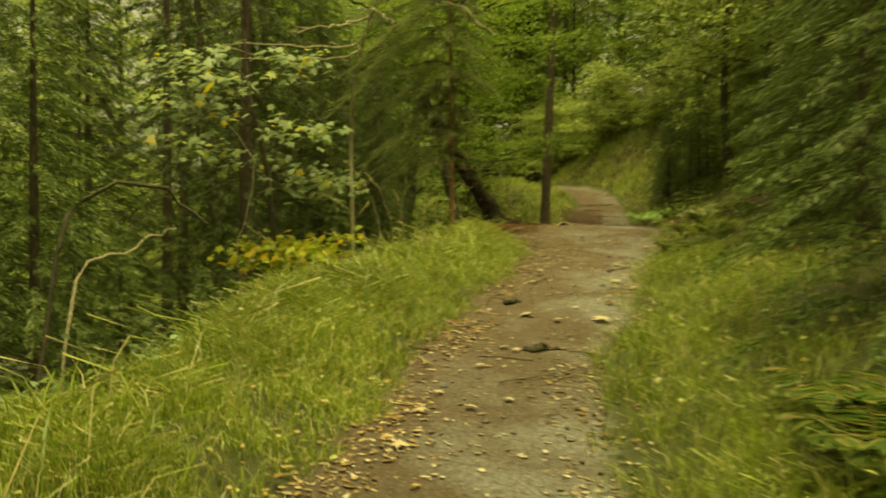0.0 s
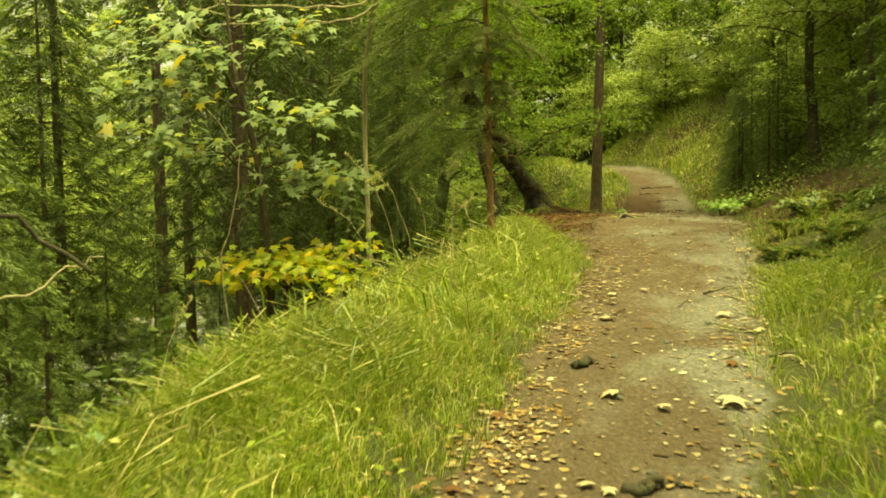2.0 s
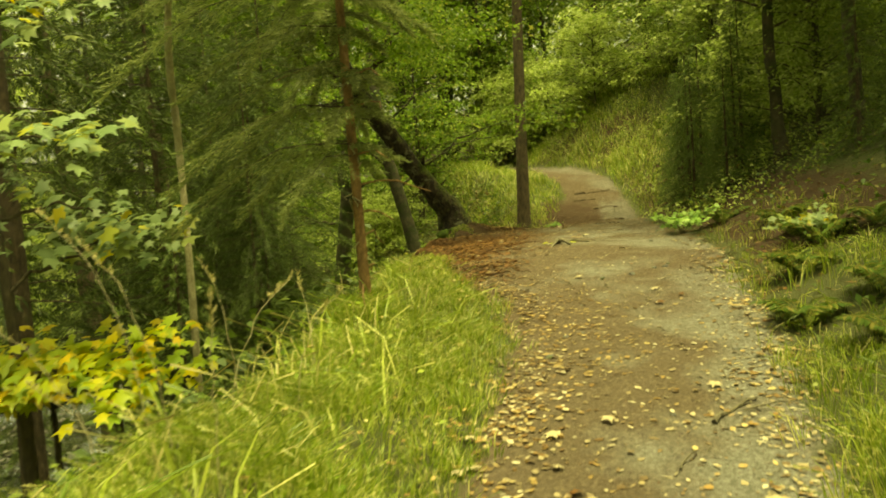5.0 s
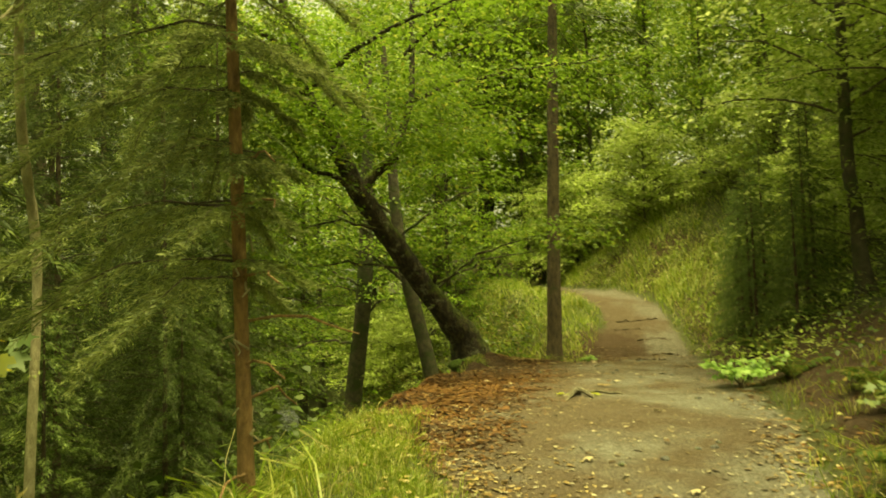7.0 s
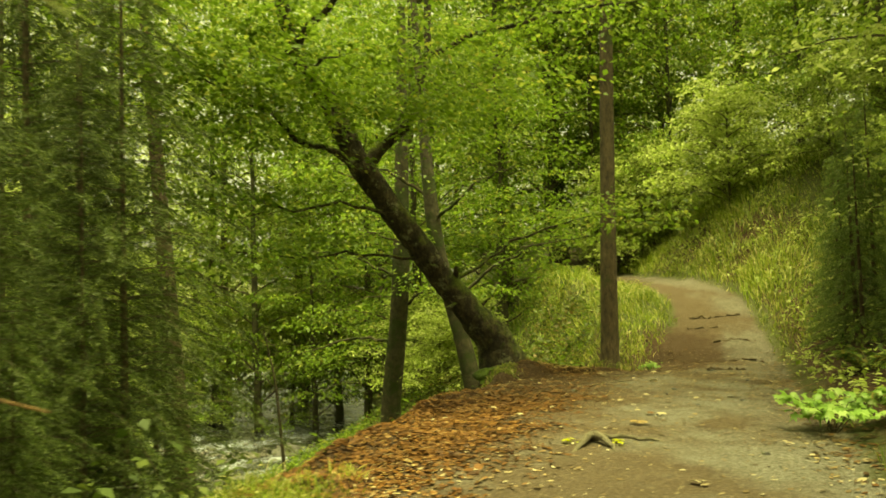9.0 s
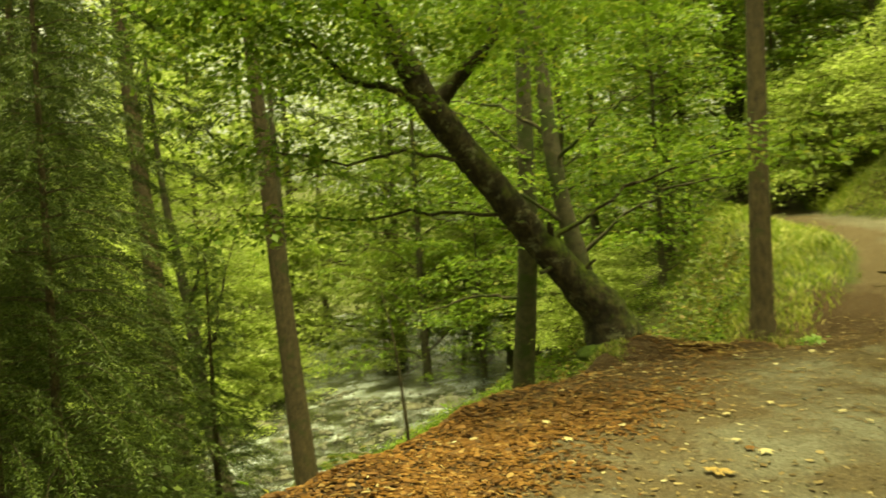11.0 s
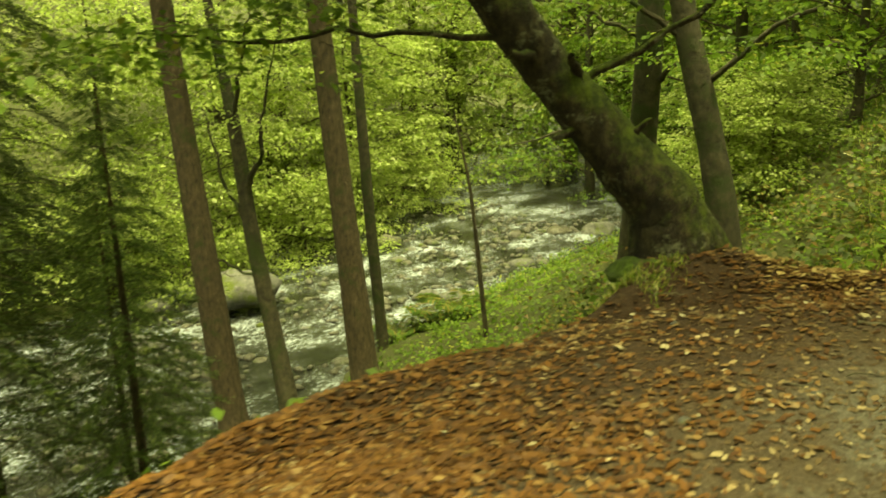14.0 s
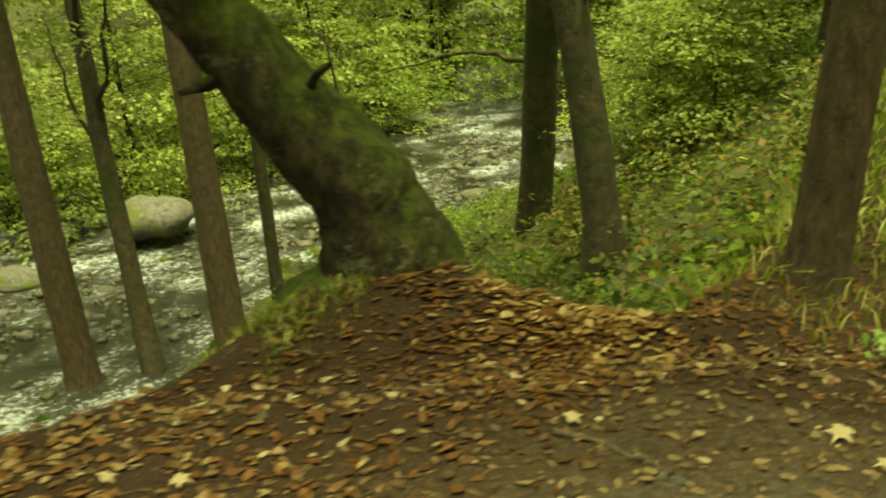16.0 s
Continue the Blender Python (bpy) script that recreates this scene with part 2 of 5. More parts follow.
def ground_mat():
    m, nt, nd, ln, bs = nodes_of("forest_ground")
    fine = noise_tex(nd, ln, 38.0, 8.0, 0.75)
    mid = noise_tex(nd, ln, 5.0, 6.0, 0.65)
    big = noise_tex(nd, ln, 0.9, 3.0)

    def blend(a, b, f):
        mx = nd.new("ShaderNodeMix")
        mx.data_type = "RGBA"
        ln.new(f, mx.inputs["Factor"])
        ln.new(a, mx.inputs["A"])
        ln.new(b, mx.inputs["B"])
        return mx.outputs["Result"]

    def edge(attr, lo, hi):
        at = nd.new("ShaderNodeAttribute")
        at.attribute_name = attr
        ad = nd.new("ShaderNodeMath")
        ad.operation = "MULTIPLY_ADD"
        ln.new(mid.outputs["Fac"], ad.inputs[0])
        ad.inputs[1].default_value = 0.8
        ln.new(at.outputs["Fac"], ad.inputs[2])
        mr = nd.new("ShaderNodeMapRange")
        mr.inputs["From Min"].default_value, mr.inputs["From Max"].default_value = lo, hi
        ln.new(ad.outputs[0], mr.inputs["Value"])
        return mr.outputs[0]

    soil = ramp(nd, [(0.25, (0.035, 0.024, 0.012)), (0.75, (0.12, 0.085, 0.04))])
    ln.new(fine.outputs["Fac"], soil.inputs[0])
    dirt = ramp(nd, [(0.3, (0.068, 0.064, 0.050)), (0.48, (0.175, 0.165, 0.135)), (0.58, (0.25, 0.245, 0.21)), (0.72, (0.38, 0.38, 0.34))])
    ln.new(fine.outputs["Fac"], dirt.inputs[0])
    mud = ramp(nd, [(0.3, (0.046, 0.031, 0.018)), (0.55, (0.125, 0.089, 0.054)), (0.72, (0.24, 0.19, 0.125))])
    ln.new(fine.outputs["Fac"], mud.inputs[0])
    mr = nd.new("ShaderNodeMapRange")
    mr.inputs["From Min"].default_value, mr.inputs["From Max"].default_value = 0.48, 0.66
    grit = nd.new("ShaderNodeAttribute")
    grit.attribute_name = "grit"
    worn = nd.new("ShaderNodeMath")
    worn.operation = "MULTIPLY_ADD"
    ln.new(grit.outputs["Fac"], worn.inputs[0])
    worn.inputs[1].default_value = 0.30
    ln.new(big.outputs["Fac"], worn.inputs[2])
    ln.new(worn.outputs[0], mr.inputs["Value"])
    pathc = blend(mud.outputs[0], dirt.outputs[0], mr.outputs[0])
    humus = ramp(nd, [(0.34, (0.019, 0.010, 0.005)), (0.52, (0.062, 0.034, 0.016)), (0.66, (0.12, 0.074, 0.036))])
    ln.new(fine.outputs["Fac"], humus.inputs[0])
    pathc = blend(pathc, humus.outputs[0], edge("earth", 0.5, 1.5))
    brown = ramp(nd, [(0.3, (0.022, 0.011, 0.005)), (0.7, (0.075, 0.036, 0.013))])
    ln.new(fine.outputs["Fac"], brown.inputs[0])
    green = ramp(nd, [(0.3, (0.035, 0.042, 0.010)), (0.7, (0.085, 0.09, 0.026))])
    ln.new(fine.outputs["Fac"], green.inputs[0])
    c = blend(soil.outputs[0], green.outputs[0], edge("green", 0.6, 1.1))
    c = blend(c, pathc, edge("path", 0.75, 1.05))
    c = blend(c, brown.outputs[0], edge("litter", 0.75, 1.05))
    ln.new(c, bs.inputs["Base Color"])
    bs.inputs["Roughness"].default_value = 0.92
    bump_from(nd, ln, bs, fine.outputs["Fac"], 1.0, 0.035)
    return m


GROUND = ground_mat()


def water_mat():
    """Shallow broken water: brown bed, grey ripples, specks of foam and painted sky glare."""
    m, nt, nd, ln, bs = nodes_of("shallow_river_water")
    n = noise_tex(nd, ln, 1.1, 4.0, 0.6, (1.0, 0.6, 1.0))
    fine = noise_tex(nd, ln, 15.0, 8.0, 0.7, (1.0, 0.7, 1.0))
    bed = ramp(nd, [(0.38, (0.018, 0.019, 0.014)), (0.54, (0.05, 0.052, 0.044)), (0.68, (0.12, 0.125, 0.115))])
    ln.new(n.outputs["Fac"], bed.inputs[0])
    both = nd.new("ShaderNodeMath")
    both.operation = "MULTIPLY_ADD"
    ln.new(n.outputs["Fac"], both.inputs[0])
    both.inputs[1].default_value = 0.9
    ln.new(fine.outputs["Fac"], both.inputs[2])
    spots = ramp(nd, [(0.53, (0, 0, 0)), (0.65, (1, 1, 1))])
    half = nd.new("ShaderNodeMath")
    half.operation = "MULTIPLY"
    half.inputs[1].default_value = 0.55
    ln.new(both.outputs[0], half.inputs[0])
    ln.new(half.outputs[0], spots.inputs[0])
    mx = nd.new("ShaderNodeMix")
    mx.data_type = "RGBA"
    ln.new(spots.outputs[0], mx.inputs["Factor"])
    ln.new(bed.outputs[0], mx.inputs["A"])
    # foam colour, pale blue so that it also paints sky reflection
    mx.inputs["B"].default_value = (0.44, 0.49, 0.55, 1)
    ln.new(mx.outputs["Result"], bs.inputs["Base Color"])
    bs.inputs["Roughness"].default_value = 0.1
    bs.inputs["IOR"].default_value = 1.33
    bump_from(nd, ln, bs, fine.outputs["Fac"], 0.6, 0.05)
    return m


WATER = water_mat()
STONE = bark_mat("river_stone", (0.05, 0.048, 0.042), (0.155, 0.15, 0.135), (0.085, 0.105, 0.02), 0.45, 2.5)
WETSTONE = bark_mat("wet_dark_stone", (0.03, 0.028, 0.02), (0.14, 0.13, 0.10), (0.05, 0.07, 0.015), 0.3, 2.5)
WETSTONE.node_tree.nodes["Principled BSDF"].inputs["Roughness"].default_value = 0.35

# ---- the lie of the land ----
YS = [-60, -12, -8, -5, -2.7, -1, 1, 4, 6.5, 8, 13.5, 14.6, 15.2, 16, 17, 18, 19, 20, 23, 40, 90]
ZP = [-5, -1.05, -0.72, -0.42, -0.18, 0.0, 0.13, 0.38, 0.64, 0.70, 0.68, 0.68, 0.88, 1.16, 1.46, 1.68, 1.84, 1.94, 2.1, 3.5, 8]
LEFT = [(-60, -8), (-12, -2.9), (-8, -2.3), (-4.3, -1.75), (-2.3, -1.38), (-1, -1.05), (0.4, -0.78), (1, -0.62), (3.5, -0.08), (4.5, -0.05), (6, -0.3), (9, -0.4), (12, 0.0), (14, 1.75), (15, 2.15), (16, 2.5), (17, 2.6), (18, 2.45), (19, 2.0), (20, 1.5), (21, 1.15), (23, 0.9), (30, 0.5), (40, 0), (90, -6)]
RIGHT = [(-60, -6), (-12, -1.7), (-8, -1.1), (-4.3, -0.55), (-2.3, -0.3), (-1, 0.16), (0.6, 0.62), (2.1, 1.1), (3, 1.4), (4, 1.65), (6, 2.15), (8, 2.5), (10, 2.75), (12.5, 3.2), (14, 3.5), (15, 3.6), (16, 3.62), (17, 3.65), (18, 3.5), (19, 3.1), (20, 2.6), (21, 2.25), (23, 2.0), (30, 1.6), (40, 1.2), (90, -4)]
LIP = [(-60, -10), (-12, -4.6), (-5, -3.1), (-2.6, -2.6), (-0.3, -2.4), (0.8, -2.1), (2.3, -1.6), (3.4, -1.32), (5.2, -1.08), (7.0, -0.82), (8.5, -0.58), (10, -0.52), (10.8, -0.40), (11.5, -0.18), (12, -0.06), (12.5, -0.02), (13.0, -0.1), (13.2, 0.08), (13.42, 0.85), (13.75, 1.14), (14.7, 1.15), (17, 1.55), (18, 1.5), (19, 1.2), (20, 0.75), (21, 0.5), (23, 0.3), (30, 0.0), (40, -0.5), (90, -7)]
WATER_Z = -3.05


def lerp(table, y):
    return np.interp(y, [a for a, b in table], [b for a, b in table])


def fbm(x, y, s=1.0):
    return (np.sin(x * 1.7 * s + 1.3 * np.sin(y * 1.1 * s)) + np.sin(y * 2.3 * s + 1.7 * np.sin(x * 1.9 * s + 2)) +
            0.6 * np.sin(x * 4.1 * s - y * 3.3 * s) + 0.5 * np.sin(x * 5.9 * s + y * 7.1 * s + 1)) / 3.1


def step(a, b, v):
    u = np.clip((v - a) / (b - a), 0, 1)
    return u * u * (3 - 2 * u)


def height(x, y):
    x, y = np.asarray(x, float), np.asarray(y, float)
    zp = np.interp(y, YS, ZP)
    xl, xr, lip = lerp(LEFT, y), lerp(RIGHT, y), lerp(LIP, y)
    verge = 0.12 * step(0, 0.7, xl - x) * (1 - step(2.0, 6.5, y)) + 0.05 * step(0, 0.4, xl - x)
    d = np.maximum(lip - x, 0)
    s = np.sqrt(d * d + 0.02) - 0.1414
    drop = 1.0 * (1 - np.exp(-s / 0.7)) + (0.43 + 0.03 * np.clip(y - 18, 0, 11)) * s
    z = zp + verge - drop
    bed = -3.3 + 0.06 * fbm(x, y, 2)
    far = lerp([(-60, -14), (10, -13), (18, -13.0), (24, -13.6), (30, -14.5), (60, -30)], y)
    z = np.maximum(z, bed + np.maximum(far - x, 0) * 0.30)
    e = np.maximum(x - xr, 0)
    rise = lerp([(-60, 0.25), (-2, 0.28), (4, 0.42), (12, 0.5), (17, 0.6), (19.5, 0.95), (23, 0.85), (30, 0.5), (90, 0.3)], y)
    steep = np.minimum(e, 2.6)
    z = z + rise * (np.sqrt(steep * steep + 0.09) - 0.3) + np.minimum(rise, 0.42) * (e - steep)
    mound = 0.12 * np.exp(-((x + 0.0) ** 2 + (y - 13.25) ** 2) / 0.35)
    mound = mound - 0.14 * np.exp(-((x - 1.4) ** 2 + (y - 14.6) ** 2) / 0.45)
    inside = step(0.0, 0.3, x - xl) * step(0.0, 0.3, xr - x)
    rough = 0.05 * fbm(x, y, 1.0) + 0.02 * fbm(x, y, 3.7)
    return z + mound + rough * (1 - 0.75 * inside) + 0.012 * fbm(x, y, 6.0)


def h1(x, y):
    return float(height(x, y))


def mesh_from(name, verts, faces, material, smooth=False):
    """A mesh from arrays; faces: an (n, 3) or (n, 4) array."""
    me = bpy.data.meshes.new(name)
    verts, faces = np.asarray(verts, np.float32), np.asarray(faces, np.int32)
    k = faces.shape[1]
    me.vertices.add(len(verts))
    me.vertices.foreach_set("co", verts.ravel())
    me.loops.add(faces.size)
    me.loops.foreach_set("vertex_index", faces.ravel())
    me.polygons.add(len(faces))
    me.polygons.foreach_set("loop_start", np.arange(0, faces.size, k, dtype=np.int32))
    me.polygons.foreach_set("loop_total", np.full(len(faces), k, np.int32))
    if smooth:
        me.polygons.foreach_set("use_smooth", np.ones(len(faces), bool))
    me.update(calc_edges=True)
    me.materials.append(material)
    return me


def child(name, me, parent, label=""):
    ob = new(name, me)
    ob.parent = parent
    return tagged(ob, label)


def root(name, x, y, z, label, category, group="", turn=0.0, kind=""):
    ob = new(name)
    ob.empty_display_size = 0.2
    ob.matrix_basis = pose(x, y, z, 0, 0, turn)
    return tagged(ob, label, category, group, kind)


def axis_steps(a, b, fine, c, d):
    """Coordinates that are fine between a and b and widen outwards to c and d."""
    mid = list(np.arange(a, b, fine))
    out, s, v = [], fine, b
    while v < d:
        out.append(v)
        s *= 1.16
        v += s
    low, s, v = [], fine, a - fine
    while v > c:
        low.append(v)
        s *= 1.16
        v -= s
    return np.array([c] + low[::-1] + mid + out + [d])


gx, gy = axis_steps(-4.0, 4.5, 0.08, -140, 140), axis_steps(-9.0, 16.0, 0.08, -120, 160)
GX, GY = np.meshgrid(gx, gy)
nx, ny = len(gx), len(gy)
GZ = height(GX, GY)
idx = np.arange(nx * ny).reshape(ny, nx)
quads = np.stack([idx[:-1, :-1], idx[:-1, 1:], idx[1:, 1:], idx[1:, :-1]], -1).reshape(-1, 4)
me = mesh_from("ground", np.stack([GX, GY, GZ], -1).reshape(-1, 3), quads, GROUND, True)
xl, xr, lip = lerp(LEFT, GY), lerp(RIGHT, GY), lerp(LIP, GY)
on_path = step(-0.25, 0.15, GX - xl) * step(-0.35, 0.2, xr - GX)
litter = step(4.5, 7.5, GY) * step(-0.9, -0.2, GX - lip) * (1 - step(0.2, 1.4, GX - lip - 0.35 * (GY - 12).clip(0, 3))) * (1 - step(14.5, 17, GY))
bank = step(3.5, 6, GY) * step(0.0, 0.5, GX - xr) * (1 - step(1.2, 2.5, GX - xr)) * 0.8
grassy = (step(-0.1, 0.3, xl - GX) * step(-0.6, 0.2, GX - lip) * (1 - step(6, 8, GY)) + step(0, 0.3, GX - xr) * 0.8 + step(-14.5, -13, -GX) * 0.9).clip(0, 1)
for key, values in (("path", on_path), ("litter", np.maximum(litter, bank)), ("green", grassy), ("earth", (step(9.0, 11.6, GY) * (1 - step(0.5, 1.5, GX - 0.25 * (GY - 12).clip(-1, 2))) + 0.30 * step(1.5, 4.5, GY) + 0.30 * step(12.5, 14.0, GY)).clip(0, 1)), ("grit", ((GX - xl) / (xr - xl)).clip(0, 1) - 0.5)):
    me.attributes.new(key, "FLOAT", "POINT").data.foreach_set("value", values.astype(np.float32).ravel())
ground = tagged(new("ground", me), "forest floor with a trodden dirt path", "ground", kind="structure")

wx, wy = np.arange(-30, -4, 0.25), np.arange(-30, 60, 0.25)
WX, WY = np.meshgrid(wx, wy)
idx = np.arange(WX.size).reshape(WX.shape)
quads = np.stack([idx[:-1, :-1], idx[:-1, 1:], idx[1:, 1:], idx[1:, :-1]], -1).reshape(-1, 4)
WZ = WATER_Z + 0.02 * fbm(WX, WY, 3.0) + 0.02 * fbm(WX, WY, 7.3)
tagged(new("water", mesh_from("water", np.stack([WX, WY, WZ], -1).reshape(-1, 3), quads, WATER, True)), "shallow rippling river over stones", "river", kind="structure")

# ---- builders ----
rng = np.random.default_rng(7)


def tube(points, radii, sides=8, rough=0.0, seed=0):
    """Vertices and faces of a tapered tube along a polyline."""
    p, r = np.asarray(points, float), np.asarray(radii, float)
    t = np.gradient(p, axis=0)
    t /= np.linalg.norm(t, axis=1)[:, None] + 1e-9
    ref = np.where(np.abs(t[:, 2:3]) > 0.9, [[1.0, 0, 0]], [[0, 0, 1.0]])
    u = np.cross(ref, t)
    u /= np.linalg.norm(u, axis=1)[:, None] + 1e-9
    w = np.cross(t, u)
    a = np.linspace(0, 2 * np.pi, sides, endpoint=False)
    rr = np.repeat(r[:, None], sides, 1)
    if rough:
        k = np.arange(len(p))[:, None]
        rr = rr * (1 + rough * (np.sin(3 * a + seed + 0.5 * k) * 0.6 + np.sin(5 * a - 0.8 * k + seed * 2) * 0.4 + 0.5 * np.sin(k * 1.3 + seed)))
    v = p[:, None] + rr[..., None] * (np.cos(a)[None, :, None] * u[:, None] + np.sin(a)[None, :, None] * w[:, None])
    n = len(p)
    i = np.arange(n * sides).reshape(n, sides)
    j = np.roll(i, -1, 1)
    f = np.stack([i[:-1], j[:-1], j[1:], i[1:]], -1).reshape(-1, 4)
    return v.reshape(-1, 3), f


def join(pieces):
    vs, fs, k = [], [], 0
    for v, f in pieces:
        vs.append(v)
        fs.append(f + k)
        k += len(v)
    return np.concatenate(vs), np.concatenate(fs)


def leaf_quads(c, d, up, length, width, fold=0.12):
    """Folded leaf blades: c bases (n, 3), d directions, up the blade normals."""
    d = d / (np.linalg.norm(d, axis=1)[:, None] + 1e-9)
    s = np.cross(d, up)
    s /= np.linalg.norm(s, axis=1)[:, None] + 1e-9
    n = np.cross(s, d)
    L, W = length[:, None], width[:, None]
    v = np.stack([c, c + d * L * 0.45 + s * W * 0.5 + n * W * fold, c + d * L - n * L * 0.12, c + d * L * 0.45 - s * W * 0.5 + n * W * fold], 1)
    return v.reshape(-1, 3), np.arange(4 * len(c)).reshape(-1, 4)


def spray(c, radius, n, flat, size, out=None):
    """Leaves in a flat drooping disc round c, as on beech twigs."""
    a, r = rng.uniform(0, 2 * np.pi, n), radius * np.sqrt(rng.uniform(0, 1, n))
    p = np.stack([r * np.cos(a), r * np.sin(a), rng.normal(0, flat, n) - 0.22 * r * r / max(radius, 0.1)], -1) + c
    d = np.stack([np.cos(a) + rng.normal(0, 0.6, n), np.sin(a) + rng.normal(0, 0.6, n), rng.normal(-0.25, 0.25, n)], -1)
    up = np.stack([rng.normal(0, 0.45, n), rng.normal(0, 0.45, n), np.ones(n)], -1)
    L = size * rng.uniform(0.7, 1.3, n)
    return leaf_quads(p, d, up, L, L * 0.62)


def bend(p0, p1, sag, n=7, wob=0.04):
    """A limb from p0 to p1 that sags or rises, with a little wobble."""
    p0, p1 = np.asarray(p0, float), np.asarray(p1, float)
    t = np.linspace(0, 1, n)[:, None]
    p = p0 + (p1 - p0) * t
    L = np.linalg.norm(p1 - p0)
    p[:, 2] += sag * np.sin(np.pi * t[:, 0])
    p[1:-1] += rng.normal(0, wob * L * 0.35, (n - 2, 3))
    return p


def broadleaf(name, x, y, h, r0, label, crown=(1.0, 1.0), limbs=26, spread=2.6, leaves=260, size=0.075, leaf=None, bark=None, lean=(0.0, 0.0), group="", radius=0.75, twigs=2):
    """A woodland tree: a trunk, limbs and flat layered sprays of leaves from crown[0] m up to its top."""
    z0 = h1(x, y) - 0.1
    base = root(name, x, y, z0, label, "tree", group)
    ts = np.linspace(0, 1, 16) ** 1.8
    wob = np.cumsum(rng.normal(0, 0.05, (16, 2)) * np.sqrt(np.gradient(ts) * 14)[:, None], 0) * r0 * 6
    wob -= wob[0]
    pts = np.stack([lean[0] * h * ts + wob[:, 0], lean[1] * h * ts + wob[:, 1], h * ts], -1)
    rad = r0 * (1 - 0.85 * ts) + r0 * 0.6 * np.exp(-ts * h / 0.25)
    v, f = tube(pts, rad, 12, 0.05, x)
    child("trunk", mesh_from("trunk", v, f, bark or BARK_BEECH, True), base)
    tubes, lv = [], []
    for k in range(limbs):
        zk = crown[0] + (h * crown[1] - crown[0]) * (k + rng.uniform(0, 1)) / limbs
        s = min(zk / h, 0.97)
        p0 = np.array([np.interp(s, ts, pts[:, 0]), np.interp(s, ts, pts[:, 1]), zk])
        a = k * 2.4 + rng.uniform(-0.5, 0.5)
        L = spread * (1 - 0.6 * s) * rng.uniform(0.55, 1.15)
        p1 = p0 + np.array([L * np.cos(a), L * np.sin(a), L * rng.uniform(0.0, 0.45)])
        line = bend(p0, p1, 0.1 * L)
        tubes.append(tube(line, np.linspace(max(0.012, r0 * 0.28 * (1 - s)), 0.005, len(line)), 5))
        for q in (0.45, 0.75, 1.0)[-(twigs + 1):]:
            c = line[int(q * (len(line) - 1))] + rng.normal(0, 0.12, 3)
            lv.append(spray(c, radius * rng.uniform(0.6, 1.2), max(8, int(leaves / (twigs + 1))), 0.05, size))
    v, f = join(tubes)
    tagged(child("branchwork", mesh_from("branchwork", v, f, TWIG, True), base), kind="stuff")
    v, f = join(lv)
    child("crown", mesh_from("crown", v, f, leaf or BEECH), base)
    return base


def conifer(name, x, y, h, r0, label, low=0.6, spread=2.2, whorls=26, per=6, needle=SPRUCE, bark=None, droop=0.25, density=26, size=0.16, group="", lean=(0.0, 0.0), width=0.3):
    """A spruce: a straight trunk, whorls of drooping boughs, hanging needle twigs."""
    z0 = h1(x, y) - 0.1
    base = root(name, x, y, z0, label, "tree", group)
    ts = np.linspace(0, 1, 18) ** 2.2
    pts = np.stack([lean[0] * h * ts, lean[1] * h * ts, h * ts], -1)
    v, f = tube(pts, r0 * (1 - 0.88 * ts) + r0 * 0.45 * np.exp(-ts * h / 0.2), 12, 0.04, x)
    child("trunk", mesh_from("trunk", v, f, bark or BARK_SPRUCE, True), base)
    tubes, lv = [], []
    for k in range(whorls):
        zk = low + (h - low) * (k / whorls) ** 0.9
        s = zk / h
        for j in range(per):
            a = 2 * np.pi * (j + rng.uniform(-0.3, 0.3)) / per + k * 1.1
            L = spread * (1 - s) ** 0.8 * rng.uniform(0.6, 1.1) + 0.15
            p0 = np.array([lean[0] * zk, lean[1] * zk, zk + rng.uniform(-0.12, 0.12)])
            p1 = p0 + np.array([L * np.cos(a), L * np.sin(a), -droop * L + 0.1 * L])
            line = bend(p0, p1, 0.12 * L, 6, 0.02)
            tubes.append(tube(line, np.linspace(0.003 + 0.0028 * L, 0.0015, len(line)), 4))
            n = int(density * L) + 4
            q = np.sqrt(rng.uniform(0.05, 1, n))
            c = np.stack([np.interp(q, np.linspace(0, 1, len(line)), line[:, i]) for i in range(3)], -1)
            c += rng.normal(0, 0.03, (n, 3))
            side = np.where(rng.uniform(size=n) < 0.5, -1, 1)
            out = np.array([np.cos(a), np.sin(a), 0])
            lat = np.array([-np.sin(a), np.cos(a), 0])
            d = out * 0.8 + lat * (side * rng.uniform(0.2, 1.0, n))[:, None] + np.stack([0 * q, 0 * q, -rng.uniform(0.0, 0.9, n) * (0.4 + droop * 2)], -1)
            LL = size * rng.uniform(0.7, 1.7, n) * (1.2 - 0.5 * q)
            lv.append(leaf_quads(c, d, np.stack([rng.normal(0, 0.9, n), rng.normal(0, 0.9, n), np.ones(n)], -1), LL, LL * width, 0.05))
    v, f = join(tubes)
    tagged(child("branchwork", mesh_from("branchwork", v, f, TWIG, True), base), kind="stuff")
    v, f = join(lv)
    child("foliage", mesh_from("foliage", v, f, needle), base)
    return base


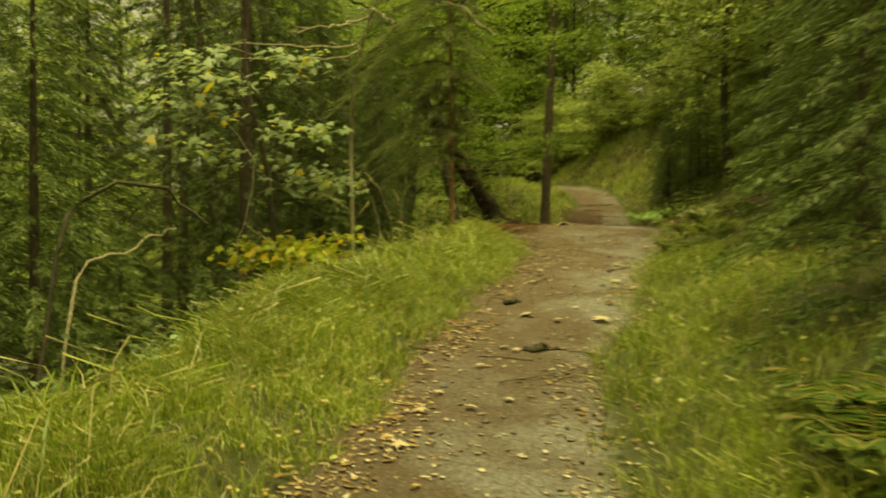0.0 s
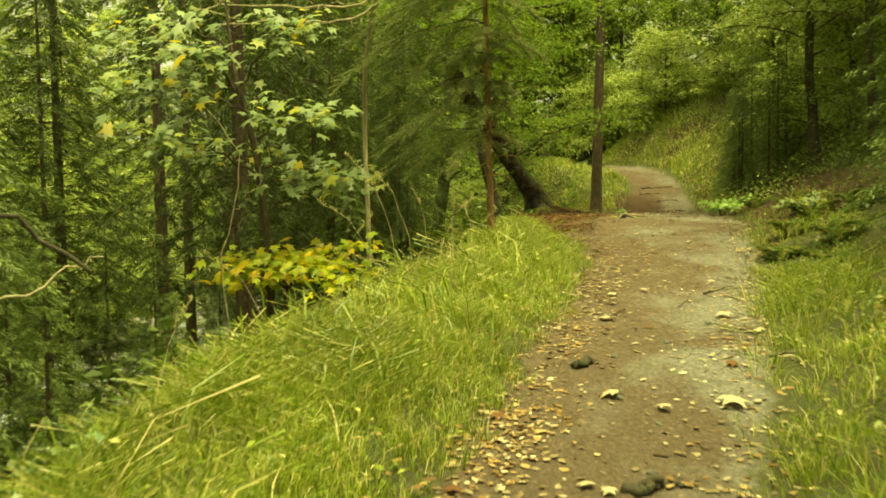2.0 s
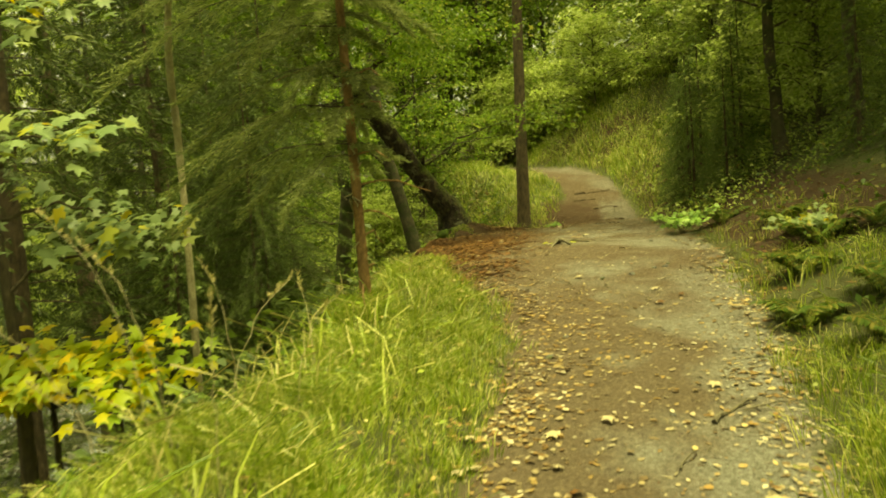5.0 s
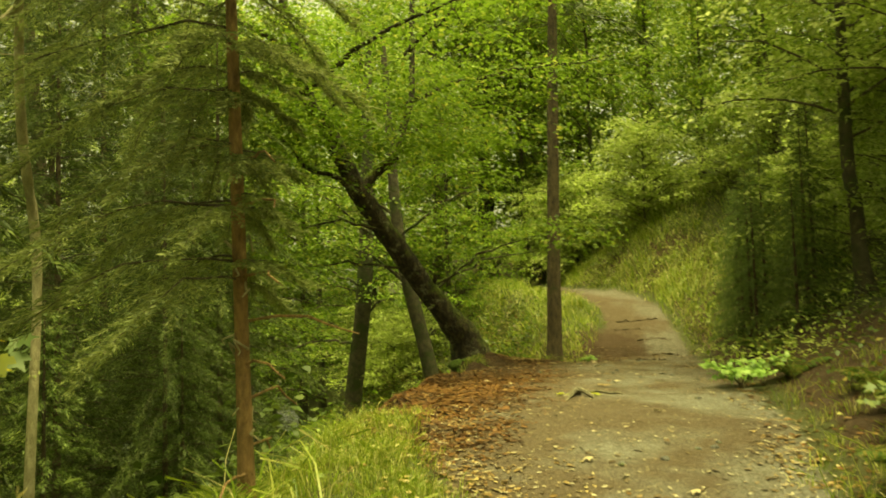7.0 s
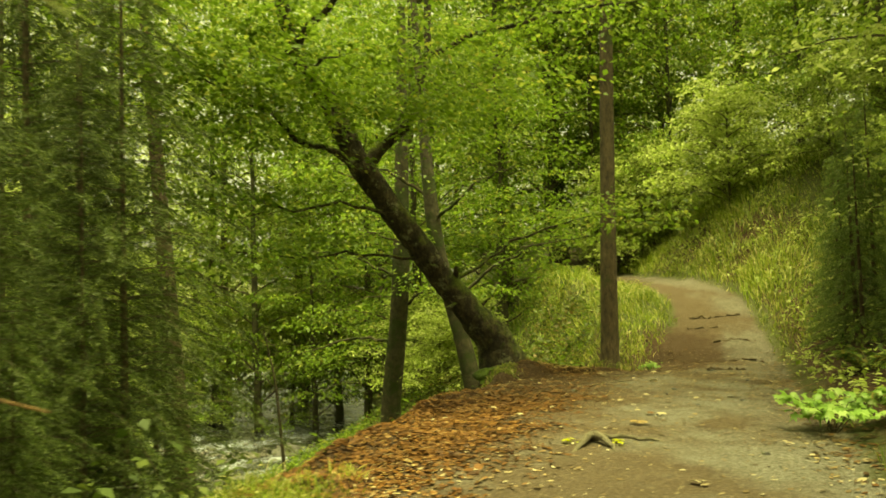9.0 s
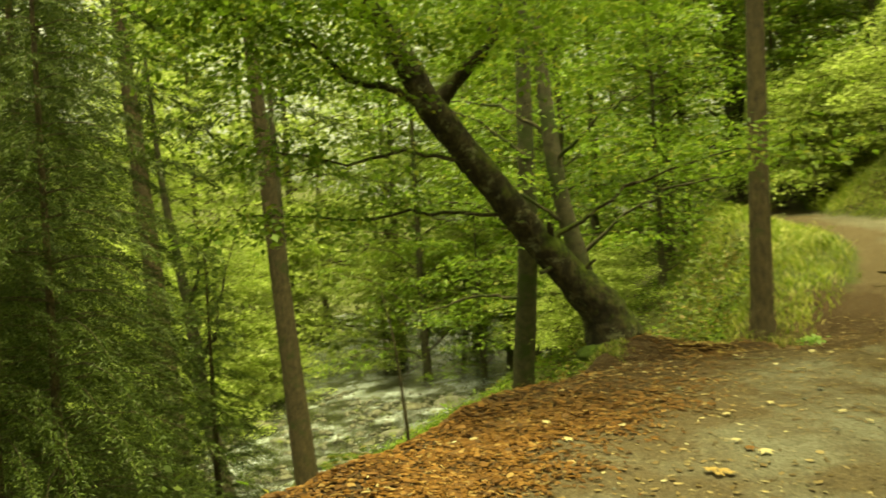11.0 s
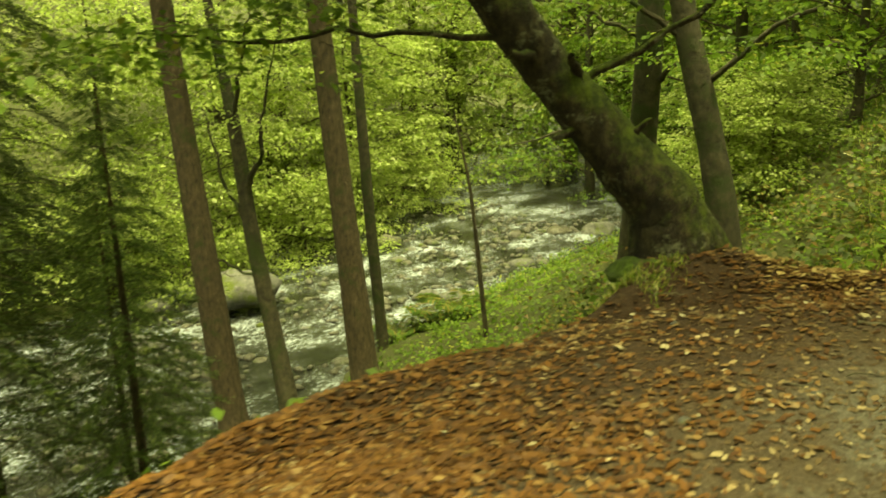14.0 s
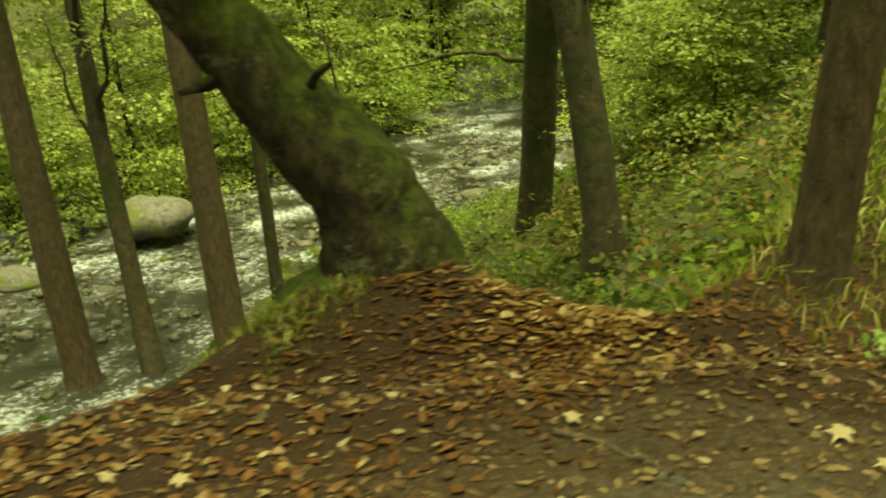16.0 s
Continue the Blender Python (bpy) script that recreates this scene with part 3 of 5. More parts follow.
def bare_trunk(name, pts, radii, label, bark, sides=14, rough=0.05, category="tree"):
    """A tree whose trunk runs through the given points, its foot let down into the ground."""
    p = np.asarray(pts, float)
    p[0, 2] = min(p[0, 2], h1(p[0, 0], p[0, 1]) - 0.12)
    base = root(name, *p[0], label, category)
    rel = p - p[0]
    t = np.linspace(0, 1, len(rel))
    tt = np.linspace(0, 1, 22 if sides < 20 else 64)
    fine = np.stack([np.interp(tt, t, rel[:, i]) for i in range(3)], -1)
    for _ in range(3):
        fine[1:-1] = 0.25 * fine[:-2] + 0.5 * fine[1:-1] + 0.25 * fine[2:]
    v, f = tube(fine, np.interp(tt, t, radii), sides, rough if sides < 20 else 0.0, p[0][0])
    if sides >= 20:  # knots, hollows and rough bark
        axis = np.repeat(fine, sides, 0)
        away = v - axis
        k = np.array([0.13 * noise.noise(Vector(q) * 2.6) + 0.07 * noise.noise(Vector(q) * 7.0) + 0.045 * noise.noise(Vector(q) * 19.0) for q in v])
        v = axis + away * (1 + k[:, None])
    child("trunk", mesh_from("trunk", v, f, bark, True), base)
    return base



def limb(base, pts, r0, r1=0.006, bark=None, name="limb", label="", sides=7, n=14, wobble=0.018):
    """A crooked limb through points of the world, as a part of a tree."""
    p = np.asarray(pts, float) - np.array(base.location)
    t, tt = np.linspace(0, 1, len(p)), np.linspace(0, 1, n)
    q = np.stack([np.interp(tt, t, p[:, i]) for i in range(3)], -1)
    q[1:-1] += rng.normal(0, wobble, (n - 2, 3))
    v, f = tube(q, np.linspace(r0, r1, n), sides, 0.06, pts[0][0])
    child(name, mesh_from(name, v, f, bark or TWIG, True), base, label)
    return q + np.array(base.location)


def leafy(base, centres, radius, n, size, leaf, name="foliage", flat=0.06):
    """Sprays of leaves round points of the world, as one part of a tree."""
    o = np.array(base.location)
    v, f = join([spray(np.asarray(c, float) - o, radius * rng.uniform(0.7, 1.25), n, flat, size) for c in centres])
    child(name, mesh_from(name, v, f, leaf), base)


def twiglets(base, line, count, length, name="twig", bark=None, drop=-0.1):
    for k in range(count):
        q = line[int(rng.uniform(0.25, 0.98) * (len(line) - 1))]
        a = rng.uniform(0, 2 * np.pi)
        e = q + np.array([np.cos(a), np.sin(a), rng.uniform(drop - 0.3, drop + 0.5)]) * length * rng.uniform(0.5, 1.2)
        limb(base, [q, (q + e) / 2 + rng.normal(0, 0.04, 3), e], 0.007, 0.002, bark, name, sides=4, n=6)


# ---- the trees beside the path ----
# the straight spruce at the bend
conifer("spruce_tree", 1.35, 14.52, 15, 0.126, "straight grey-brown spruce trunk at the bend of the path", low=6.0, spread=2.3, whorls=16, per=6, density=60, size=0.16, droop=0.4, width=0.14, lean=(0.03, -0.004))
# the mossy tree leaning over the slope
lean_tree = bare_trunk("leaning_tree", [(0.04, 13.27, 0.4), (-0.02, 13.24, 0.75), (-0.14, 13.17, 1.12), (-0.42, 13.01, 1.50), (-0.82, 12.79, 2.05), (-1.27, 12.56, 2.75), (-1.66, 12.36, 3.35)], [0.44, 0.32, 0.235, 0.18, 0.156, 0.15, 0.148], "mossy old broadleaf tree leaning over the slope", BARK_LEAN, 44, 0.08)
limb(lean_tree, [(-1.60, 12.40, 3.24), (-1.85, 12.3, 3.84), (-2.13, 12.1, 4.36), (-2.37, 11.9, 5.02), (-2.52, 11.7, 5.81), (-2.7, 11.4, 7.4)], 0.15, 0.05, BARK_LEAN, "stem", sides=14)
limb(lean_tree, [(-1.62, 12.42, 3.22), (-1.40, 12.58, 3.62), (-1.07, 12.6, 3.85), (-0.95, 12.7, 4.25), (-0.83, 12.8, 4.89), (-0.7, 12.8, 7.0)], 0.095, 0.035, BARK_LEAN, "stem", sides=12)
for p, d, r in (((-0.72, 12.80, 2.02), (-0.12, -0.30, 0.06), 0.06), ((-0.60, 12.86, 1.90), (0.06, -0.16, 0.16), 0.05), ((-0.50, 12.90, 1.66), (-0.16, -0.22, -0.10), 0.045), ((-1.15, 12.6, 2.6), (-0.14, -0.2, 0.02), 0.04), ((-0.30, 13.02, 1.56), (0.14, 0.02, 0.10), 0.03)):
    limb(lean_tree, [p, tuple(a + 0.5 * b for a, b in zip(p, d)), tuple(a + b for a, b in zip(p, d))], r, r * 0.45, BARK_LEAN, "stub", "broken mossy branch stub", sides=9, n=6, wobble=0.01)
crown = []
for line, r in (([(-1.70, 12.3, 3.38), (-1.94, 12.1, 3.48), (-2.3, 11.9, 3.63), (-2.52, 11.7, 3.91), (-2.9, 11.4, 4.04), (-3.4, 11.0, 4.4)], 0.05),
                ([(-1.2, 12.55, 2.75), (-1.7, 12.2, 2.85), (-2.4, 11.7, 2.75), (-3.2, 11.3, 3.0)], 0.028),
                ([(-0.9, 12.7, 2.15), (-1.5, 12.2, 2.25), (-2.2, 11.7, 2.2), (-3.2, 11.2, 2.3)], 0.024),
                ([(-0.62, 12.9, 1.85), (-0.3, 13.2, 2.1), (0.2, 13.5, 2.45), (0.9, 13.7, 2.65), (1.8, 13.9, 2.8)], 0.03),
                ([(-2.3, 11.7, 4.6), (-1.4, 10.9, 5.0), (-0.4, 10.2, 5.2), (0.5, 9.6, 5.3)], 0.05),
                ([(-2.4, 11.5, 5.2), (-3.3, 10.6, 5.5), (-4.0, 9.8, 5.6)], 0.05),
                ([(-1.0, 12.6, 4.6), (0.0, 12.6, 5.0), (1.2, 12.5, 5.1), (2.2, 12.3, 5.2)], 0.045),
                ([(-0.9, 12.6, 5.4), (0.0, 11.8, 5.9), (0.8, 11.0, 6.0)], 0.04),
                ([(-1.2, 12.55, 4.1), (-0.5, 12.9, 4.4), (0.2, 13.2, 4.3)], 0.03),
                ([(-2.1, 11.9, 4.2), (-1.8, 11.2, 4.3), (-1.3, 10.5, 4.2)], 0.03)):
    q = limb(lean_tree, line, r, 0.006, BARK_LEAN)
    twiglets(lean_tree, q, 4, 0.7)
    crown += [q[int(k)] + rng.normal(0, (0.35, 0.35, 0.16), 3) for k in (5, 7, 9, 10, 11, 12, 13, 13)]
crown += [rng.uniform((-4.6, 10.4, 3.7), (-2.2, 12.2, 6.1)) for k in range(75)]
crown += [rng.uniform((-2.7, 11.1, 3.35), (-0.2, 12.1, 4.5)) for k in range(18)]
crown += [rng.uniform((-2.6, 10.4, 3.7), (0.9, 13.2, 5.8)) for k in range(46)]
crown += [rng.uniform((-3.6, 10.8, 3.6), (0.4, 13.0, 5.6)) for k in range(12)]
leafy(lean_tree, crown, 0.62, 100, 0.078, BEECH)
# trunks on the slope above the river
conifer("spruce_tree", -5.76, 16.37, 15, 0.205, "tall spruce trunk on the slope above the river", low=6.3, spread=2.6, whorls=16, per=6, density=60, size=0.16, droop=0.4, width=0.14, lean=(-0.064, -0.028))
conifer("spruce_tree", -7.13, 15.08, 15, 0.215, "tall spruce trunk low on the slope", low=6.8, spread=2.6, whorls=16, per=6, density=60, size=0.16, droop=0.4, width=0.14, lean=(-0.069, -0.028))
young = bare_trunk("young_tree", [(-6.72, 15.80, -3.3), (-7.1, 15.9, -1.9), (-7.55, 16.0, -0.3), (-7.7, 16.05, 0.9), (-8.2, 16.1, 3.0), (-8.4, 16.1, 5.5)], [0.16, 0.125, 0.115, 0.10, 0.06, 0.03], "slim mossy tree with crooked limbs by the river", BARK_BEECH)
crown = []
for line, r in (([(-7.6, 16.0, 0.1), (-7.2, 16.0, 0.6), (-7.1, 16.0, 1.2), (-6.7, 16.0, 2.2)], 0.05),
                ([(-7.45, 16.0, -0.5), (-7.9, 15.9, 0.2), (-8.1, 15.8, 1.3)], 0.04),
                ([(-7.7, 16.0, 1.0), (-7.2, 15.8, 1.9), (-6.6, 15.5, 2.6)], 0.04),
                ([(-7.3, 15.95, -1.2), (-8.0, 15.8, -0.9), (-8.7, 15.7, -1.2)], 0.025)):
    q = limb(young, line, r, 0.008, BARK_BEECH)
    twiglets(young, q, 4, 0.6)
    crown += [q[k] + rng.normal(0, 0.25, 3) for k in (8, 11, 13)]
leafy(young, crown, 0.6, 70, 0.08, BEECH_SUNLIT)
bare_trunk("young_tree", [(-6.85, 18.0, -3.2), (-6.95, 17.9, 0.0), (-7.1, 17.8, 7.0)], [0.10, 0.085, 0.04], "slim straight tree on the slope", BARK_BEECH)
beech_a = bare_trunk("beech_tree", [(-0.72, 16.44, -0.6), (-0.80, 16.42, 0.2), (-1.05, 16.4, 1.4), (-1.4, 16.3, 2.8), (-1.6, 16.2, 7.0)], [0.19, 0.15, 0.135, 0.12, 0.05], "beech stem behind the leaning tree", BARK_BEECH)
beech_b = bare_trunk("beech_tree", [(-2.75, 18.4, -1.9), (-2.55, 18.2, 0.0), (-2.2, 17.7, 2.2), (-2.0, 17.3, 7.0)], [0.22, 0.18, 0.16, 0.07], "beech stem on the slope", BARK_BEECH)
for tree, lines in ((beech_a, ([(-1.1, 16.4, 1.6), (-0.5, 16.3, 2.1), (0.3, 16.1, 2.5), (1.2, 16.0, 2.6)], [(-1.2, 16.4, 2.0), (-1.8, 15.9, 2.6), (-2.4, 15.4, 2.8)], [(-1.4, 16.3, 2.9), (-0.6, 15.8, 3.5), (0.1, 15.4, 3.7)], [(-1.45, 16.3, 3.4), (-2.2, 16.2, 3.9), (-3.1, 16.0, 4.0)])),
                    (beech_b, ([(-2.2, 17.7, 2.0), (-3.0, 17.4, 2.5), (-3.9, 17.0, 2.6)], [(-2.3, 17.9, 1.5), (-1.7, 17.6, 1.9), (-1.0, 17.4, 1.9)], [(-2.1, 17.5, 3.2), (-2.9, 17.0, 3.9), (-3.8, 16.6, 4.2)], [(-2.4, 18, 0.9), (-3.2, 17.8, 1.0), (-4.2, 17.6, 0.7)]))):
    crown = []
    for line in lines:
        q = limb(tree, line, 0.035, 0.006, BARK_BEECH)
        twiglets(tree, q, 3, 0.6)
        crown += [q[k] + rng.normal(0, 0.25, 3) for k in (6, 8, 10, 12, 13)]
    leafy(tree, crown, 0.65, 85, 0.075, BEECH)
sapling = bare_trunk("sapling", [(-4.37, 17.37, -2.0), (-4.45, 17.3, -0.6), (-4.52, 17.25, 0.3), (-4.7, 17.2, 1.2)], [0.04, 0.03, 0.022, 0.008], "thin bare sapling on the slope", TWIG, 8)
for z0, dx in ((-0.4, 0.7), (0.1, -0.6), (0.5, 0.5), (0.8, -0.4)):
    limb(sapling, [(-4.48, 17.28, z0), (-4.48 + dx * 0.5, 17.2, z0 + 0.3), (-4.48 + dx, 17.1, z0 + 0.5)], 0.010, 0.003, TWIG, "twig", sides=5)
# the young pine beside the verge
def frond_tree(name, x, y, h, r0, label, low, spread, whorls, per, needle, bark, lean, heavy=None, droop=0.42, twigs=34, needles=40, length=0.040, wide=0.0062, group=""):
    """A young conifer seen near: whorled boughs with side twigs, each set with needles; longer boughs towards the angle heavy."""
    z0 = h1(x, y) - 0.1
    base = root(name, x, y, z0, label, "tree", group)
    ts = np.linspace(0, 1, 18) ** 1.6
    pts = np.stack([lean[0] * h * ts, lean[1] * h * ts, h * ts], -1)
    v, f = tube(pts, r0 * (1 - 0.85 * ts) + r0 * 0.5 * np.exp(-ts * h / 0.15), 12, 0.05, x)
    child("trunk", mesh_from("trunk", v, f, bark, True), base)
    tubes, at, way, long = [], [], [], []
    for k in range(whorls):
        zk = low + (h - low) * k / whorls
        for j in range(per):
            a = 2 * np.pi * (j + rng.uniform(-0.3, 0.3)) / per + 1.1 * k
            L = spread * (1 - zk / h) ** 0.6 * ((0.12 if zk < 2.3 else 0.34) + 0.66 * max(0.0, np.cos(a - heavy)) if heavy else 1.0) * rng.uniform(0.7, 1.1) + 0.12
            p0 = np.array([lean[0] * zk, lean[1] * zk, zk + rng.uniform(-0.1, 0.1)])
            out, lat = np.array([np.cos(a), np.sin(a), 0]), np.array([-np.sin(a), np.cos(a), 0])
            line = bend(p0, p0 + out * L + np.array([0, 0, -droop * L]), 0.16 * L, 8, 0.02)
            tubes.append(tube(line, np.linspace(0.004 + 0.003 * L, 0.0015, len(line)), 5))
            m = int(twigs * L) + 6
            q = np.linspace(0.10, 1.0, m)
            c = np.stack([np.interp(q, np.linspace(0, 1, len(line)), line[:, i]) for i in range(3)], -1)
            side = np.where(np.arange(m) % 2, 1.0, -1.0)
            at.append(c)
            way.append(out * 0.8 + lat * (side * rng.uniform(0.4, 1.0, m) * (1.1 - q))[:, None] + np.stack([0 * q, 0 * q, -rng.uniform(0.15, 0.75, m)], -1))
            long.append((0.30 * L * (1 - 0.65 * q) + 0.07) * rng.uniform(0.7, 1.2, m))
    v, f = join(tubes)
    tagged(child("branchwork", mesh_from("branchwork", v, f, TWIG, True), base), kind="stuff")
    at, way, long = np.concatenate(at), np.concatenate(way), np.concatenate(long)
    way /= np.linalg.norm(way, axis=1)[:, None]
    k = needles
    t = np.linspace(0.03, 1, k)[None, :, None]
    c = (at[:, None] + way[:, None] * long[:, None, None] * t - np.array([0, 0, 0.15]) * (long[:, None, None] * t) ** 2 / 0.3).reshape(-1, 3)
    d = np.repeat(way, k, 0)
    lat = np.cross(d, [0, 0, 1.0])
    side = np.tile(np.where(np.arange(k) % 2, 1.0, -1.0), len(at))
    n = len(c)
    nd = d * 0.6 + lat * (side * rng.uniform(0.3, 0.9, n))[:, None] + rng.normal(0, 0.22, (n, 3))
    LL = length * rng.uniform(0.7, 1.3, n)
    v, f = leaf_quads(c, nd, rng.normal(0, 1.0, (n, 3)) + [0, 0, 0.5], LL, wide + 0 * LL, 0.0)
    child("foliage", mesh_from("foliage", v, f, needle), base)
    return base


frond_tree("pine_tree", -1.13, 4.24, 7.5, 0.042, "young conifer with reddish stem and broken lower twigs", 1.35, 1.75, 21, 7, PINE, BARK_PINE, (-0.015, -0.03), 3.3)
pine = scene.objects["pine_tree"]
for k in range(22):
    z = 0.35 + 1.7 * k / 22 + rng.uniform(-0.05, 0.05)
    a, L = rng.uniform(0, 2 * np.pi), rng.choice([0.06, 0.09, 0.35, 0.6])
    p = np.array(pine.location) + np.array([-0.015 * z, -0.03 * z, z])
    limb(pine, [p, p + np.array([np.cos(a) * L * 0.6, np.sin(a) * L * 0.6, 0.03]), p + np.array([np.cos(a) * L, np.sin(a) * L, -0.02 - 0.1 * L])], 0.009, 0.004, BARK_PALE if L < 0.1 else BARK_PINE, "broken_twig", sides=5, n=5)

# ---- the woods round about ----
rng = np.random.default_rng(21)
LOW, HIGH = (0.25, 1.0), (0.9, 1.0)
proto = {
    "far": broadleaf("beech_tree", -16.5, 25.0, 10, 0.14, "light green beech across the river, leaves coloured as sunlit", LOW, 40, 3.6, 190, 0.16, BEECH_SUNLIT, group="woods across the river", radius=1.15),
    "bank": broadleaf("beech_tree", -14.6, 20.5, 6, 0.08, "light green young beech on the far bank, leaves coloured as sunlit", (0.1, 1.0), 40, 2.7, 230, 0.115, BEECH_SUNLIT, group="woods across the river", radius=0.9),
    "slope": broadleaf("beech_tree", -2.9, 23.0, 11, 0.13, "light green beech on the slope", (0.5, 1.0), 48, 3.3, 220, 0.11, BEECH, group="woods on the slope", radius=0.9),
    "young": broadleaf("beech_tree", -0.6, 21.0, 7, 0.07, "young beech beyond the bend", (0.4, 1.0), 44, 2.2, 260, 0.085, BEECH, group="woods beyond the bend", radius=0.65),
    "tall": broadleaf("beech_tree", 13.0, 13.2, 14, 0.2, "tall beech on the bank", (4.6, 1.0), 60, 5.2, 230, 0.13, BEECH, group="tall beeches on the bank", radius=1.2),
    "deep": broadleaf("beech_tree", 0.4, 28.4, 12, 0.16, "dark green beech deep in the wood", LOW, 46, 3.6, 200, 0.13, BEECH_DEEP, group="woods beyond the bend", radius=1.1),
    "edge": broadleaf("beech_tree", 5.2, 9.0, 7.5, 0.09, "light green beech overhanging the bank, leaves coloured as sunlit", (1.8, 1.0), 40, 2.6, 240, 0.085, BEECH_SUNLIT, group="woods on the bank", radius=0.7),
    "bush": broadleaf("beech_bush", 2.2, 22.6, 2.6, 0.03, "low beech bush at the edge of the wood", (0.1, 1.0), 30, 1.6, 240, 0.075, BEECH_SUNLIT, group="bushes at the edge of the wood", radius=0.5),
}


def plant(k, x, y, s=1.0, tall=1.0):
    ob = copy_thing(proto[k], pose(x, y, h1(x, y) - 0.1, 0, 0, rng.uniform(0, 360)))
    ob.scale = (s, s, s * tall)
    return ob


for x, y in ((-15.5, 15.5), (-14.4, 17.8), (-15.2, 23.2), (-14.9, 26.3), (-15.8, 29.5), (-16.5, 33), (-15.6, 12.0), (-15.2, 8.5), (-13.2, 34.5), (-10.5, 36), (-15.0, 5.2), (-15.6, 1.5), (-15.4, -2.5)):
    plant("bank", x, y, rng.uniform(0.8, 1.25), rng.uniform(0.8, 1.1))
for x, y in ((-19, 14), (-20.5, 26), (-20, 32), (-22, 38), (-16, 41), (-10, 41), (-5, 40), (0, 42), (-28, 40), (-20, 48), (-10, 50), (0, 52), (8, 46), (14, 40), (-34, 46), (-30, 10), (-21, 8), (16, 30), (22, 36), (18, 22), (13, 33), (3, 35), (8, 38), (-12.5, 44), (4, 46), (-5, 47), (18, 46), (-26, 52), (-40, 38), (26, 28), (-15, 56), (6, 57), (-4, 60), (16, 56), (-18, 4.5), (-18.5, -1.5), (-18, 10), (-23, 1), (-23, 6.5), (-29, 3), (-30, -6)):
    plant("far", x, y, rng.uniform(1.15, 1.6), rng.uniform(1.1, 1.45))
for x, y in ((-3.2, 27.5), (-5.6, 31.5), (-8.6, 33.0), (-1.2, 31.5), (4.0, 30), (9, 33), (-1.0, 25.5), (2.2, 27.0)):
    plant("slope", x, y, rng.uniform(0.85, 1.2), rng.uniform(1.0, 1.2))
for x, y in ((1.6, 24.4), (3.6, 25.0), (5.6, 25.8), (7.4, 16.4), (7.0, 19.5), (8.0, 23.0), (8.6, 14.5), (7.8, 11.5), (6.0, 21.8), (9.6, 18.0), (11.2, 21.5)):
    plant("young", x, y, rng.uniform(0.85, 1.2), rng.uniform(1.0, 1.3))
for x, y in ((4.4, 22.2), (2.9, 23.2), (4.2, 20.6), (6.6, 18.2), (6.2, 15.2), (-1.4, 20.0), (5.9, 19.4), (7.4, 16.8), (2.2, 24.2), (-2.6, 21.6), (-2.2, 23.0), (-1.8, 19.4), (5.7, 11.2), (7.2, 13.2), (-12.9, 20.2), (-13.2, 22.4), (-13.6, 25), (-13.0, 18.0), (-14.2, 28.5)):
    plant("bush", x, y, rng.uniform(0.7, 1.25), rng.uniform(0.7, 1.1))

for x, y, s in ((0.6, 27.5, 1.1), (14.5, 18.5, 1.1)):
    plant("tall", x, y, s)

for x, y in ((5.9, 6.6), (5.0, 11.0), (5.0, 4.0), (7.2, 8.4), (6.4, 12.4), (5.6, -1.6)):
    plant("edge", x, y, rng.uniform(0.9, 1.15), rng.uniform(0.9, 1.1))
for x, y in ((-10.8, 33.0), (-8.4, 35.5), (-6.6, 33.0)):
    plant("slope", x, y, 1.2, 1.25)
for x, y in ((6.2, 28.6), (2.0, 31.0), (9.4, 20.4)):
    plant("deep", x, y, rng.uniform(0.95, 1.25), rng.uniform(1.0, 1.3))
# mostly unseen beeches around the start, added to close and shade the wood
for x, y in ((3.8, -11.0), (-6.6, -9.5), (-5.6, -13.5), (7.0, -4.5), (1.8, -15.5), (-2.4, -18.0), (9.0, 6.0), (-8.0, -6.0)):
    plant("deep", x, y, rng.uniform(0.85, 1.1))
for x, y in ((-14.2, 38.0), (-11.5, 40.5), (-17.5, 35.0), (-9.0, 45.0)):
    plant("far", x, y, 1.55, 1.35)

# spruces: fine hanging twigs
dark = conifer("spruce_tree", -4.42, 5.78, 13, 0.125, "dark spruce with drooping boughs on the slope", low=2.6, spread=2.3, whorls=24, per=6, density=150, size=0.088, droop=0.5, width=0.17, group="spruces on the slope")
thin = frond_tree("spruce_tree", -4.2, 9.6, 9, 0.062, "thin spruce with sparse lower boughs on the slope", 1.5, 2.0, 24, 6, SPRUCE, BARK_SPRUCE, (0.0, 0.0), None, 0.3, 19, 16, 0.058, 0.011, "spruces on the slope")
firm = conifer("spruce_tree", 3.35, 0.6, 7.5, 0.09, "dense young green spruce on the bank", needle=YOUNG_SPRUCE, low=0.2, spread=1.75, whorls=24, per=7, density=125, size=0.088, droop=0.3, width=0.18, group="spruces on the bank")


def spruce(ob, x, y, s):
    c = copy_thing(ob, pose(x, y, h1(x, y) - 0.1, 0, 0, rng.uniform(0, 360)))
    c.scale = (s, s, s)


for x, y, s in ((-6.6, 8.6, 1.0), (-7.2, 11.6, 1.0), (-7.6, 3.6, 1.0), (-14.4, 7.0, 1.4), (-14.6, 1.0, 1.3), (-14.2, 4.0, 1.4), (-14.6, 10.0, 1.4), (-16.0, 8.4, 1.5), (-14.4, 12.4, 1.2), (-7.3, -0.8, 0.95)):
    spruce(dark if x < -4 else thin, x, y, s)
for x, y, s in ((-3.4, 6.9, 0.7), (-5.6, 11.2, 1.0), (-7.0, 5.6, 0.9), (-2.45, 8.2, 0.64), (-3.3, 9.0, 0.62), (-2.4, 6.6, 0.45), (-2.6, 7.9, 0.5)):
    spruce(thin, x, y, s)
